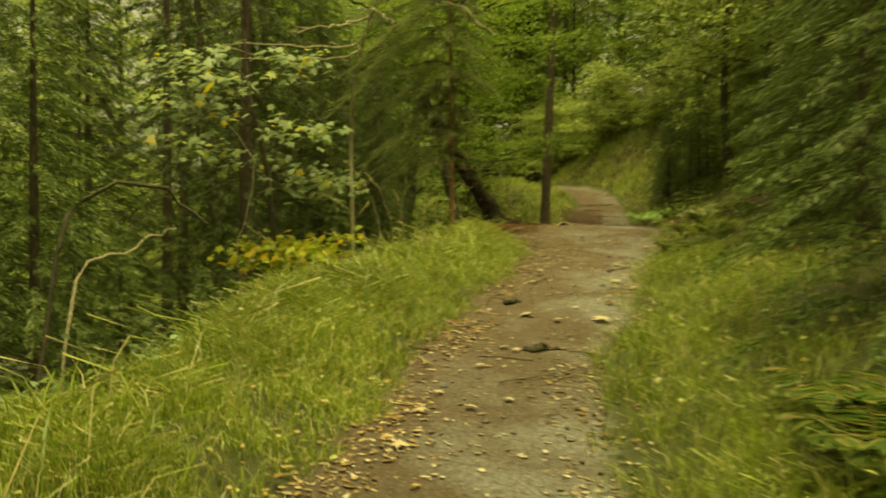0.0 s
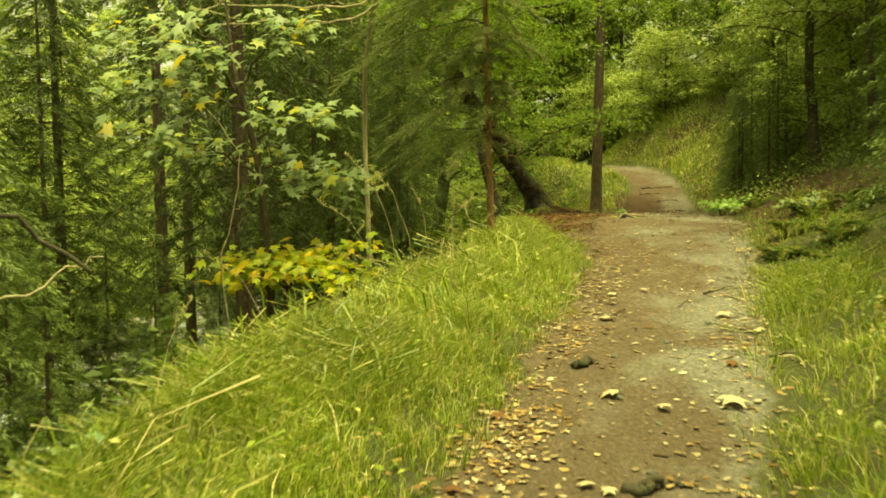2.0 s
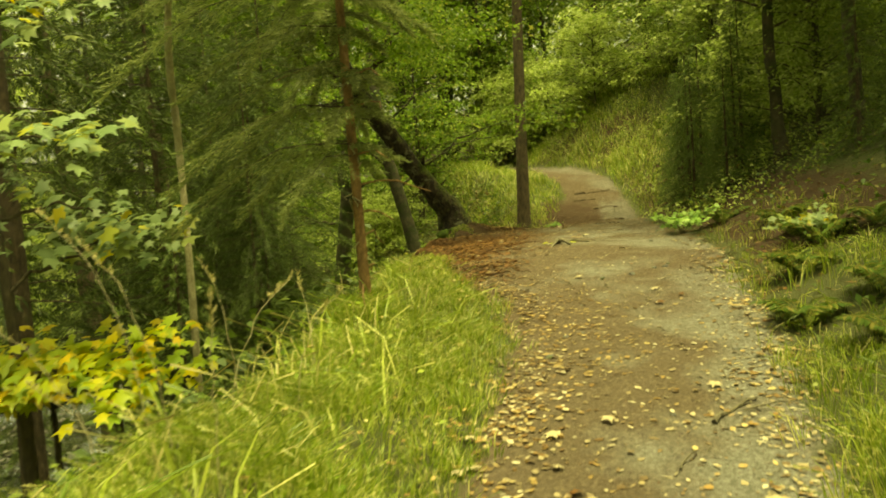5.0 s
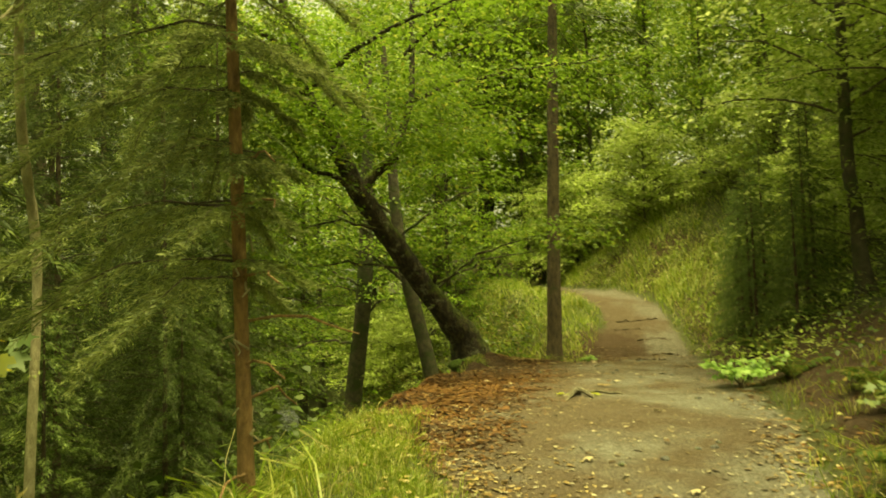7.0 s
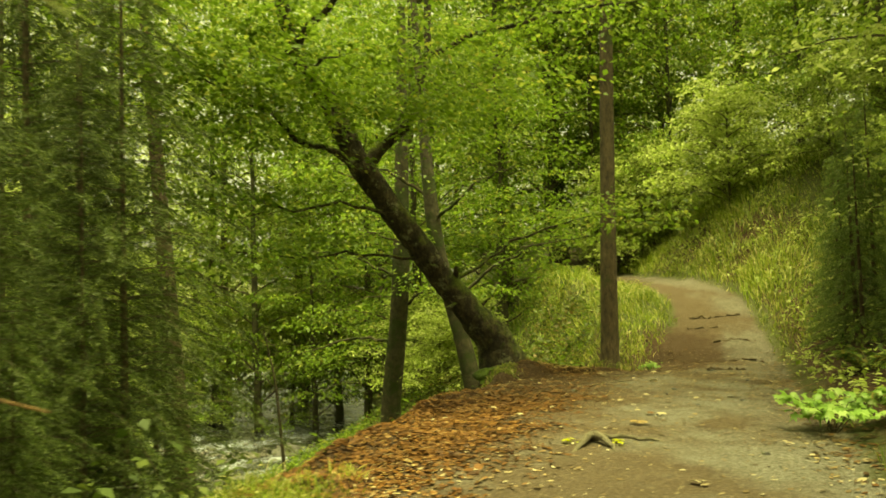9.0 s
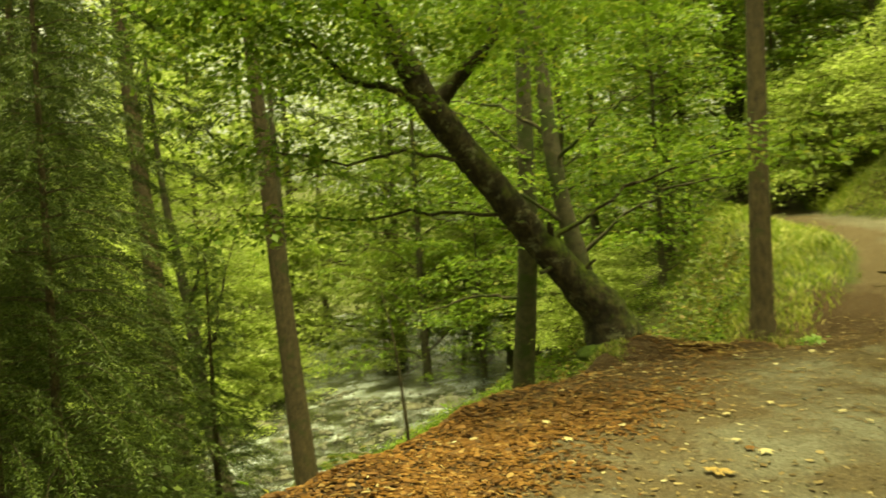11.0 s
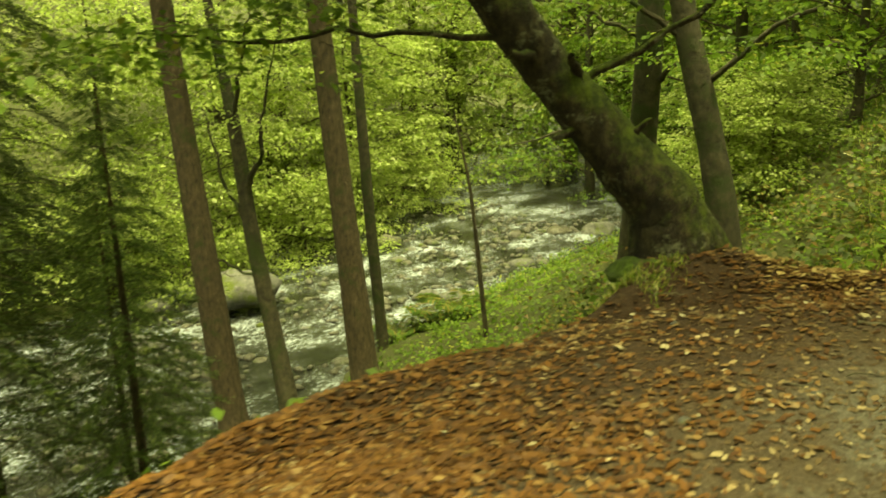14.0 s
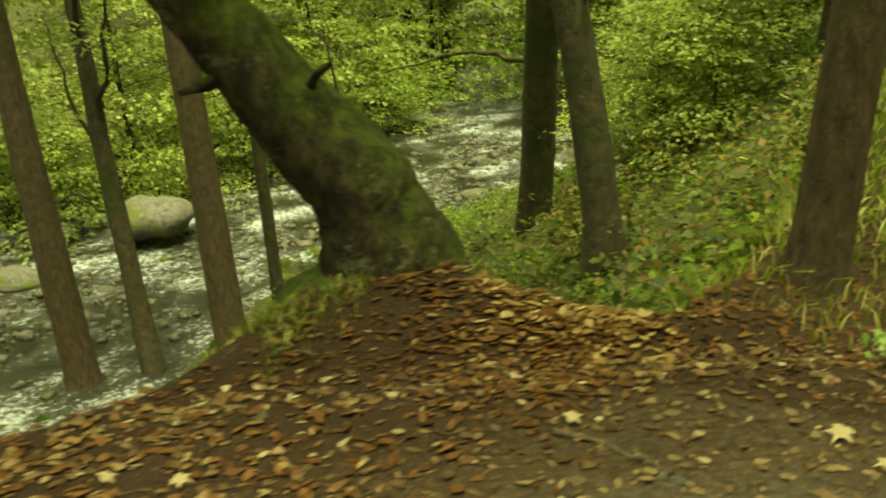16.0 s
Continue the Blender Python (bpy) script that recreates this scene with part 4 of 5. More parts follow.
for x, y, s in ((1.55, -2.9, 0.75), (2.45, -0.3, 0.75), (3.0, 1.9, 0.72), (3.7, 4.0, 0.5), (5.3, 2.6, 0.7), (4.15, 12.9, 0.36), (4.7, 7.3, 0.26), (4.5, 11.6, 0.36), (4.0, 12.2, 0.32), (4.55, 13.4, 0.40), (5.0, 12.6, 0.42), (4.8, 8.3, 0.34), (3.2, -3.4, 0.9), (4.3, -1.4, 1.0)):
    spruce(firm, x, y, s)

for x, y, s in ((-5.6, 2.2, 0.42), (-5.4, 0.8, 0.85), (-6.8, -2.6, 0.95), (-5.6, -3.6, 0.7), (-2.3, 6.7, 0.33), (-3.0, 5.9, 0.38), (-3.6, 7.6, 0.42), (-4.0, 11.7, 0.55), (-5.4, 12.4, 0.5), (4.2, 11.2, 0.30), (4.25, 13.6, 0.33), (4.4, 14.3, 0.34), (-5.0, 4.2, 0.36), (-6.2, 5.6, 0.45), (-4.6, 1.0, 0.34), (-6.6, 0.2, 1.1), (-5.2, 7.2, 0.36), (-7.2, 6.4, 1.2), (-7.0, 2.2, 1.2), (-4.2, 2.6, 0.26), (-5.8, -1.8, 0.4)):
    spruce(firm, x, y, s)

# ---- shrubs by the verge ----
rng = np.random.default_rng(5)
LOBES = np.array([(0, 0), (0.18, -0.10), (0.52, 0.02), (0.30, 0.22), (0.62, 0.50), (0.26, 0.52), (0.10, 0.62), (0, 1.0), (-0.10, 0.62), (-0.26, 0.52), (-0.62, 0.50), (-0.30, 0.22), (-0.52, 0.02), (-0.18, -0.10)])


def lobed(c, a, tilt, size):
    """Maple leaves: c (n, 3) stalk ends, a headings, tilt (n, 2), size (n,)."""
    n, k = len(c), len(LOBES)
    x, y = LOBES[:, 0][None] * size[:, None], LOBES[:, 1][None] * size[:, None]
    ca, sa = np.cos(a)[:, None], np.sin(a)[:, None]
    X, Y = x * ca - y * sa, x * sa + y * ca
    Z = X * tilt[:, :1] + Y * tilt[:, 1:] - 0.35 * (x * x) / size[:, None] - 0.25 * (y * y) / size[:, None]
    v = np.stack([X, Y, Z], -1) + c[:, None]
    mid = c[:, None] + np.stack([-0.35 * size * np.sin(a), 0.35 * size * np.cos(a), 0.35 * size * (np.cos(a) * tilt[:, 1] - np.sin(a) * tilt[:, 0]) + 0.02 * size], -1)[:, None]
    v = np.concatenate([v, mid], 1)
    i = np.arange(n)[:, None, None] * (k + 1)
    t = np.stack([np.arange(k), (np.arange(k) + 1) % k, np.full(k, k)], -1)[None]
    return v.reshape(-1, 3), (i + t).reshape(-1, 3)


def maple(base, centres, radius, n, size, leaf):
    c = np.concatenate([np.asarray(q, float) + rng.normal(0, 1, (n, 3)) * np.array([radius, radius, radius * 0.3]) for q in centres]) - np.array(base.location)
    m = len(c)
    v, f = lobed(c, rng.uniform(0, 2 * np.pi, m), rng.normal((0.0, 0.4), 0.3, (m, 2)), size * rng.uniform(0.55, 1.25, m))
    child("foliage", mesh_from("foliage", v, f, leaf), base)


green_maple = bare_trunk("maple_shrub", [(-3.55, 3.9, -0.8), (-3.6, 3.95, 0.6), (-3.72, 4.0, 1.6), (-3.95, 4.0, 2.4), (-4.05, 4.05, 3.4)], [0.05, 0.042, 0.035, 0.025, 0.01], "crooked maple shrub with broad green leaves", TWIG, 10, 0.05, "shrub")
crown = []
for line in ([(-3.7, 4.0, 1.7), (-3.3, 3.7, 1.95), (-2.9, 3.4, 1.95)], [(-3.65, 4.0, 1.3), (-4.1, 3.7, 1.6), (-4.7, 3.4, 1.75)], [(-3.8, 4.0, 2.0), (-4.3, 3.9, 2.3), (-4.9, 3.7, 2.25)], [(-3.9, 4.0, 2.3), (-3.5, 3.9, 2.8), (-3.2, 3.8, 3.0)], [(-4.0, 4.0, 2.7), (-4.5, 4.0, 3.0), (-5.0, 4.0, 2.9)], [(-3.6, 3.95, 0.9), (-3.2, 4.2, 1.15), (-2.9, 4.4, 1.25)], [(-3.9, 4.0, 2.2), (-4.1, 3.6, 2.6), (-4.5, 3.2, 2.6)], [(-3.65, 4, 1.4), (-3.3, 4.3, 1.5), (-2.9, 4.6, 1.3)]):
    q = limb(green_maple, line, 0.016, 0.004, TWIG)
    crown += [q[6], q[9], q[11], q[13]]
maple(green_maple, crown, 0.26, 22, 0.125, MAPLE)
yellow_maple = bare_trunk("maple_shrub", [(-3.45, 4.1, -1.1), (-3.45, 4.1, -0.1), (-3.5, 4.1, 0.4)], [0.03, 0.022, 0.01], "low maple shrub with yellowing leaves", TWIG, 8, 0.05, "shrub")
crown = []
for k in range(11):
    a = k * 2.4
    L = rng.uniform(0.35, 0.95)
    q = limb(yellow_maple, [(-3.46, 4.1, 0.0), (-3.4 + 0.5 * L * np.cos(a), 4.0 + 0.4 * L * np.sin(a), 0.35), (-3.35 + 1.1 * L * np.cos(a), 4.0 + 0.7 * L * np.sin(a), rng.uniform(0.1, 0.68))], 0.010, 0.003, TWIG)
    crown += [q[8], q[13]]
maple(yellow_maple, crown, 0.22, 24, 0.118, MAPLE_YELLOW)
# the pale dead stem with its bare branches
dead = bare_trunk("dead_tree", [(-2.62, 4.9, -0.9), (-2.62, 5.0, 0.8), (-2.68, 5.2, 1.7), (-2.66, 5.1, 2.15), (-2.62, 4.85, 2.6), (-2.45, 4.5, 3.3), (-2.2, 4.1, 3.9)], [0.032, 0.03, 0.028, 0.032, 0.03, 0.024, 0.016], "pale bare dead stem bent over the slope", BARK_PALE, 10, 0.05, "dead tree")
for line in ([(-2.45, 4.5, 3.25), (-2.7, 4.47, 3.07), (-3.01, 4.38, 3.04), (-3.53, 4.24, 3.07), (-4.2, 4.1, 3.0)], [(-2.3, 4.3, 3.6), (-1.9, 3.9, 3.45), (-1.5, 3.5, 3.5)], [(-2.38, 4.38, 3.42), (-2.6, 4.4, 3.22), (-3.1, 4.37, 3.23), (-3.92, 4.32, 3.28), (-4.5, 4.2, 3.2)], [(-2.3, 4.2, 3.65), (-2.5, 3.6, 3.4), (-2.7, 2.97, 3.2), (-3.1, 2.6, 3.05)], [(-2.2, 4.1, 3.9), (-1.6, 3.9, 3.8), (-1.0, 3.6, 3.6), (-0.6, 3.4, 3.2)], [(-2.3, 4.2, 3.7), (-2.2, 3.8, 3.6), (-1.9, 3.2, 3.3)]):
    q = limb(dead, line, 0.019, 0.006, BARK_PALE, "bare_branch", sides=6)
    twiglets(dead, q, 5, 0.4, "bare_twig", BARK_PALE)
hang = root("bare_twig", -3.9, 3.6, h1(-3.9, 3.6) - 0.1, "thin pale bare twigs hanging among the shrubs", "twig")
limb(hang, [(-3.9, 3.6, h1(-3.9, 3.6) - 0.1), (-4.0, 3.5, 0.4), (-3.85, 3.5, 0.95), (-3.75, 3.5, 1.5), (-4.1, 3.5, 2.0)], 0.010, 0.005, BARK_PALE)
limb(hang, [(-3.85, 3.5, 0.95), (-3.6, 3.55, 1.2), (-3.5, 3.6, 1.6)], 0.006, 0.003, BARK_PALE)
stick = root("dead_branch", -4.6, -0.6, h1(-4.6, -0.6), "bleached crooked branch over the slope", "branch")
limb(stick, [(-4.6, -0.6, h1(-4.6, -0.6) - 0.05), (-4.5, -0.3, 0.35), (-4.25, 0.0, 0.42), (-4.0, 0.2, 0.6), (-3.8, 0.3, 0.66)], 0.016, 0.006, BARK_PALE)
arch = root("dead_branch", -3.9, -2.6, h1(-3.9, -2.6), "mossy arched branch over the slope", "branch")
limb(arch, [(-3.9, -2.6, h1(-3.9, -2.6) - 0.05), (-3.75, -2.3, 0.7), (-3.5, -2.1, 1.02), (-3.2, -1.9, 0.95), (-2.95, -1.7, 0.72)], 0.018, 0.010, BARK_BEECH)

# ---- grass ----
def tufted(x, y, k=11, wide=0.035):
    """Blade feet round tuft centres, and the way each blade falls, outwards."""
    n = len(x)
    dx, dy = rng.normal(0, wide, (2, n * k))
    return np.repeat(x, k) + dx, np.repeat(y, k) + dy, np.arctan2(dy, dx) + rng.normal(0, 0.7, n * k)


def blades(name, x, y, h, label, material, width=0.0024, lean=0.65, kind="stuff", category="grass", turn=None):
    n = len(x)
    z = height(x, y) - 0.01
    a = rng.uniform(0, 2 * np.pi, n) * 0.6 + 2.5 * fbm(x, y, 2.2)
    if turn is not None:
        a = turn
    hh = h * rng.uniform(0.45, 1.3, n)
    g = hh * lean * rng.uniform(0.3, 1.5, n)
    lx, ly = np.cos(a) * g, np.sin(a) * g
    w = width * rng.uniform(0.6, 1.4, n)
    b = rng.uniform(0, 2 * np.pi, n)
    sx, sy = np.cos(b) * w, np.sin(b) * w
    v = np.stack([np.stack([x - sx, y - sy, z], -1), np.stack([x + sx, y + sy, z], -1),
                  np.stack([x + lx * 0.35 + sx * 0.8, y + ly * 0.35 + sy * 0.8, z + hh * 0.62], -1), np.stack([x + lx * 0.35 - sx * 0.8, y + ly * 0.35 - sy * 0.8, z + hh * 0.62], -1),
                  np.stack([x + lx + sx * 0.15, y + ly + sy * 0.15, z + hh * 0.82], -1), np.stack([x + lx - sx * 0.15, y + ly - sy * 0.15, z + hh * 0.80], -1)], 1)
    i = np.arange(n)[:, None] * 6
    f = np.stack([i + [0, 1, 2, 3], i + [3, 2, 4, 5]], 1).reshape(-1, 4)
    return tagged(new(name, mesh_from(name, v.reshape(-1, 3), f, material)), label, category, kind=kind)


def scatter(n, x0, x1, y0, y1, keep):
    x, y = rng.uniform(x0, x1, n), rng.uniform(y0, y1, n)
    ok = rng.uniform(size=n) < keep(x, y)
    return x[ok], y[ok]


def patchy(x, y, s):
    return step(-0.45, 0.45, fbm(x, y, s) + 0.5 * fbm(x + 7, y, s * 3.1))


def verge_left(x, y):
    l, p = lerp(LEFT, y), lerp(LIP, y)
    return step(-0.04, 0.22, l - x + 0.12 * fbm(x, y, 4)) * step(-0.7, 0.0, x - p) * (1 - step(5.8, 7.4, y + 0.5 * fbm(x, y, 3))) * (0.4 + 0.6 * patchy(x, y, 1.7))


def verge_right(x, y):
    r = lerp(RIGHT, y)
    return step(-0.08, 0.3, x - r + 0.12 * fbm(x, y, 4)) * (1 - 0.85 * step(0.5, 1.8, x - r)) * (1 - 0.8 * step(2.0, 4.5, y)) * (0.35 + 0.65 * patchy(x, y, 1.3))


x, y, fall = tufted(*scatter(40000, -4.5, 0.2, -6.5, 7.5, verge_left))
tall = 0.09 + 0.11 * patchy(x, y, 0.9) * step(0.1, 0.6, lerp(LEFT, y) - x)
blades("grass", x, y, tall, "lush green grass on the verge", GRASS, turn=fall)
x, y, fall = tufted(*scatter(14000, -2.0, 3.5, -7.5, 8, verge_right))
blades("grass", x, y, 0.10 + 0.12 * patchy(x, y, 0.9), "long grass along the bank", GRASS, turn=fall)
x, y = scatter(9000, -5, 0, -6, 5, lambda x, y: verge_left(x, y) * step(0.1, 0.7, lerp(LEFT, y) - x) * patchy(x, y, 2.4) ** 2)
blades("grass", x, y, 0.34 + 0 * x, "tufts of long bent grass", GRASS, 0.006, 0.9)
x, y = scatter(60000, -0.5, 7, 14.4, 24, lambda x, y: step(14.5, 15.2, y) * np.maximum(step(0.0, 0.4, lerp(LEFT, y) - x) * step(-1.5, 0.2, x - lerp(LIP, y)), step(0.0, 0.4, x - lerp(RIGHT, y)) * (1 - step(2.5, 4.5, x - lerp(RIGHT, y)))))
blades("grass", x, y, 0.10 + 0.16 * patchy(x, y, 1.0) * step(15.5, 17, y), "pale grass beside the path beyond the bend", GRASS, 0.006, 0.7)
x, y = scatter(900, -5, 0, -6, 5, lambda x, y: verge_left(x, y) * step(0.3, 0.9, lerp(LEFT, y) - x))
blades("grass_stalks", x, y, 0.42 + 0 * x, "pale dry grass stalks in the verge", DRYGRASS, 0.003, 0.8)

def cover(name, n, x0, x1, y0, y1, keep, size, top, label, material):
    x, y = scatter(n, x0, x1, y0, y1, keep)
    m = len(x)
    z = height(x, y) + top * rng.uniform(0.05, 1, m) ** 1.5 * (0.4 + patchy(x, y, 1.9))
    d = rng.normal(0, 1, (m, 3)) * [1, 1, 0.35]
    L = size * rng.uniform(0.6, 1.4, m)
    v, f = leaf_quads(np.stack([x, y, z], -1), d, np.tile([0, 0, 1.0], (m, 1)) + rng.normal(0, 0.4, (m, 3)), L, L * 0.6)
    tagged(new(name, mesh_from(name, v, f, material)), label, "undergrowth", kind="stuff")


cover("undergrowth", 90000, -9, 1.5, 2, 24, lambda x, y: step(0.05, 0.5, lerp(LIP, y) - x) * (0.25 + 0.75 * patchy(x, y, 1.2)) * step(-3.0, -2.7, height(x, y)), 0.07, 0.22, "low leafy plants on the slope", BEECH)
# dark needle colour on these leaves paints in the shade under the spruces
cover("undergrowth", 60000, -8.5, -1.2, -4, 8, lambda x, y: step(0.1, 0.6, lerp(LIP, y) - x) * (0.2 + 0.8 * patchy(x, y, 1.6)) * step(-3.0, -2.7, height(x, y)), 0.08, 0.6, "leafy plants under the spruces, coloured dark as shade", SPRUCE)
cover("undergrowth", 26000, 0.5, 9, -4, 21, lambda x, y: step(0.3, 0.8, x - lerp(RIGHT, y)) * (0.2 + 0.8 * patchy(x, y, 1.1)), 0.06, 0.30, "low leafy plants on the bank", FERN)
cover("undergrowth", 26000, -20, -11.5, 8, 36, lambda x, y: step(-2.95, -2.8, height(x, y)), 0.12, 0.4, "low bright plants on the far bank", BEECH_SUNLIT)
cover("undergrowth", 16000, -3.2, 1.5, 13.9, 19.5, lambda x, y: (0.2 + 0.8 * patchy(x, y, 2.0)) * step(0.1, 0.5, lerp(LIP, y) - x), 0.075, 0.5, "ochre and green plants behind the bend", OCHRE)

# sunlit leaf colour stands in for light falling on this bank
cover("undergrowth", 16000, 2.2, 6.5, 8.5, 21, lambda x, y: step(0.0, 0.4, x - lerp(RIGHT, y)) * (0.15 + 0.85 * patchy(x, y, 1.6)), 0.06, 0.35, "leafy plants and seedlings along the far bank", BEECH_SUNLIT)
cover("herbs", 16000, -4.5, 0.2, -6.5, 7, lambda x, y: verge_left(x, y) * patchy(x, y, 3.1), 0.035, 0.20, "small broad herbs among the verge grass", GRASS)
cover("herbs", 8000, -1.5, 3.2, -6.5, 6, lambda x, y: verge_right(x, y) * patchy(x, y, 3.1), 0.035, 0.22, "small broad herbs along the bank", GRASS)

# ---- tall seeding stalks at the edge of the slope ----
def stalk(x, y, h, dx, dy):
    z = h1(x, y) - 0.03
    ob = root("grass_stalk", x, y, z, "tall pale seeding grass stalk at the verge", "grass stalk", "tall stalks at the verge")
    q = limb(ob, [(x, y, z), (x + dx * 0.15, y + dy * 0.15, z + h * 0.45), (x + dx * 0.5, y + dy * 0.5, z + h * 0.8), (x + dx, y + dy, z + h)], 0.003, 0.0015, BARK_PALE, "stem", sides=5, wobble=0.004)
    n = 26
    t = rng.uniform(0.72, 1.0, n)
    c = np.stack([np.interp(t, np.linspace(0, 1, len(q)), q[:, i]) for i in range(3)], -1) - np.array((x, y, z))
    d = np.stack([rng.normal(0, 0.4, n), rng.normal(0, 0.4, n), np.ones(n)], -1)
    v, f = leaf_quads(c, d, rng.normal(0, 1, (n, 3)), rng.uniform(0.02, 0.045, n), rng.uniform(0.006, 0.010, n))
    tagged(child("seed_head", mesh_from("seed_head", v, f, DRYGRASS), ob), kind="stuff")


for x, y, h, dx, dy in ((-1.45, 0.75, 0.85, 0.03, 0.02), (-1.75, 1.3, 0.95, -0.35, 0.1), (-1.9, 1.5, 1.1, -0.45, 0.1), (-2.0, 1.2, 0.75, -0.5, 0.0), (-2.1, 1.6, 0.6, -0.4, 0.1), (-1.6, 1.6, 0.7, 0.3, 0.2), (-1.35, 1.9, 0.6, 0.25, 0.1), (-1.3, 2.4, 0.65, -0.1, 0.2), (-2.6, 0.2, 0.8, -0.5, 0.1), (-1.7, 2.3, 0.8, -0.15, 0.0), (-2.9, -1.2, 0.9, 0.2, 0.1), (-2.2, 0.2, 0.7, 0.25, 0.1)):
    stalk(x, y, h, dx, dy)

# ---- fallen leaves ----
def flat_leaves(name, x, y, size, label, material, kind="stuff", lift=0.004, tilt=0.13):
    n = len(x)
    z = height(x, y) + lift + rng.uniform(0, 0.006, n)
    a = rng.uniform(0, 2 * np.pi, n)
    d = np.stack([np.cos(a), np.sin(a), rng.normal(0, 0.6 * tilt, n)], -1)
    up = np.stack([rng.normal(0, tilt, n), rng.normal(0, tilt, n), np.ones(n)], -1)
    L = size * rng.uniform(0.55, 1.4, n)
    c = np.stack([x, y, z], -1)
    d /= np.linalg.norm(d, axis=1)[:, None]
    side = np.cross(d, up)
    side /= np.linalg.norm(side, axis=1)[:, None]
    nrm = np.cross(side, d)
    w, curl = L * rng.uniform(0.16, 0.36, n), rng.normal(0.03, 0.07, n) * L
    rows = [(-0.5, 0.0, 0.4), (-0.2, 0.9, 0.7), (0.18, 0.85, 0.7), (0.5, 0.0, 0.3), (0.18, -0.85, 0.7), (-0.2, -0.9, 0.7)]
    j = 1 + rng.normal(0, 0.22, (n, 6, 2))
    v = np.stack([c + d * (L * u * j[:, i, 0])[:, None] + side * (w * (s * j[:, i, 1] + 0.25 * (j[:, i, 0] - 1)))[:, None] + nrm * (curl * (abs(s) * k + (0.6 if u in (-0.5, 0.5) else 0.0)))[:, None] for i, (u, s, k) in enumerate(rows)], 1).reshape(-1, 3)
    i = np.arange(n)[:, None] * 6
    f = np.stack([i + [0, 1, 2, 3], i + [0, 3, 4, 5]], 1).reshape(-1, 4)
    return tagged(new(name, mesh_from(name, v, f, material)), label, "fallen leaves", kind=kind)


def litter_here(x, y):
    p = lerp(LIP, y)
    w = 1.0 + 0.1 * np.clip(y - 9, 0, 5)
    thick = 1 - 0.95 * step(10.3, 11.8, y) * (1 - np.exp(-((x - 0.75) ** 2 + (y - 13.45) ** 2) / 0.25))
    return step(4.5, 7.5, y) * step(-1.2, -0.1, x - p) * (1 - step(0.35 * w, w + 0.5, x - p + 0.25 * fbm(x, y, 2.5))) * (1 - step(14.6, 15.6, y)) * (0.35 + 0.65 * patchy(x, y, 1.4)) * (0.02 + 0.98 * thick)


x, y = scatter(430000, -3, 3.5, 4, 16, litter_here)
flat_leaves("leaf_litter", x, y, 0.043, "thick carpet of rusty beech leaves", LITTER, lift=0.006, tilt=0.2)


x, y = scatter(3500, -0.6, 3.6, 10.3, 15.2, lambda x, y: step(-0.15, 0.1, x - lerp(LIP, y)) * (0.15 + 0.5 * patchy(x, y, 1.9) + 0.9 * np.exp(-((x - 1.53) ** 2 + (y - 11.87) ** 2) / 0.5)))
flat_leaves("leaf_litter", x, y, 0.038, "dull brown trodden leaves at the bend", TAN_LEAF, lift=0.003)


x, y = scatter(34000, -0.6, 3.6, 10.0, 15.2, lambda x, y: step(-0.2, 0.1, x - lerp(LIP, y)) * (0.2 + 0.8 * patchy(x, y, 2.9)))
flat_leaves("leaf_crumbs", x, y, 0.017, "broken bits of rusty leaf in the soil at the bend", DULL_LEAF, lift=0.001)
x, y = scatter(900, -0.4, 3.6, 10.3, 15.0, lambda x, y: step(0.0, 0.2, x - lerp(LIP, y)) * (0.3 + 0.7 * patchy(x, y, 1.3)))
flat_leaves("leaf_scatter", x, y, 0.048, "larger tan leaves strewn at the bend", TAN_LEAF, lift=0.006)


x, y = scatter(2600, 0.2, 1.35, 13.0, 13.9, lambda x, y: np.exp(-((x - 0.72) / 0.36) ** 2 - ((y - 13.42) / 0.24) ** 2))
flat_leaves("leaf_litter", x, y, 0.05, "drift of orange leaves beside the leaning tree", MARGIN_LEAF, lift=0.008, tilt=0.2)


def path_leaves(x, y):
    l, r = lerp(LEFT, y), lerp(RIGHT, y)
    e = np.minimum(np.abs(x - l - 0.05), np.abs(r - x))
    return step(-0.2, 0.02, x - l) * step(-0.3, 0.05, r - x) * (0.16 + 0.84 * np.exp(-(e / 0.19) ** 2)) * (0.3 + 0.7 * patchy(x, y, 1.1))


x, y = scatter(120000, -2.5, 4.5, -6.5, 15, path_leaves)
k = rng.uniform(size=len(x)) < 0.65 - 0.55 * step(6, 9, y)
flat_leaves("leaf_scatter", x[k], y[k], 0.036, "small pale leaves scattered over the path", PALE_LEAF)
flat_leaves("leaf_scatter", x[~k], y[~k], 0.040, "small dull tan leaves scattered over the path", TAN_LEAF)
x, y = scatter(50000, -2.5, 4.5, -6.5, 15, lambda x, y: step(-0.1, 0.1, x - lerp(LEFT, y)) * step(-0.1, 0.1, lerp(RIGHT, y) - x) * (0.2 + 0.8 * patchy(x, y, 2.7)))
flat_leaves("path_debris", x, y, 0.014, "crumbs of leaf, bark and grit trodden into the path", DULL_LEAF, lift=0.001)
def margin(x, y):
    l, r = lerp(LEFT, y), lerp(RIGHT, y)
    e = x - l - 0.10 * fbm(x, y, 1.6)
    return (np.exp(-((e - 0.10) / 0.20) ** 2) * (0.25 + 0.75 * patchy(x, y, 1.2)) + (0.35 + 0.5 * step(0.5, 3, y)) * np.exp(-((r + 0.05 - x) / 0.28) ** 2) * patchy(x, y, 1.5) + 0.5 * np.exp(-((y - 3.6) / 1.6) ** 2) * step(0, 0.2, e) * (1 - step(0.5, 1.3, e)) * patchy(x, y, 2.1)) * (1 - step(6.0, 8.5, y))


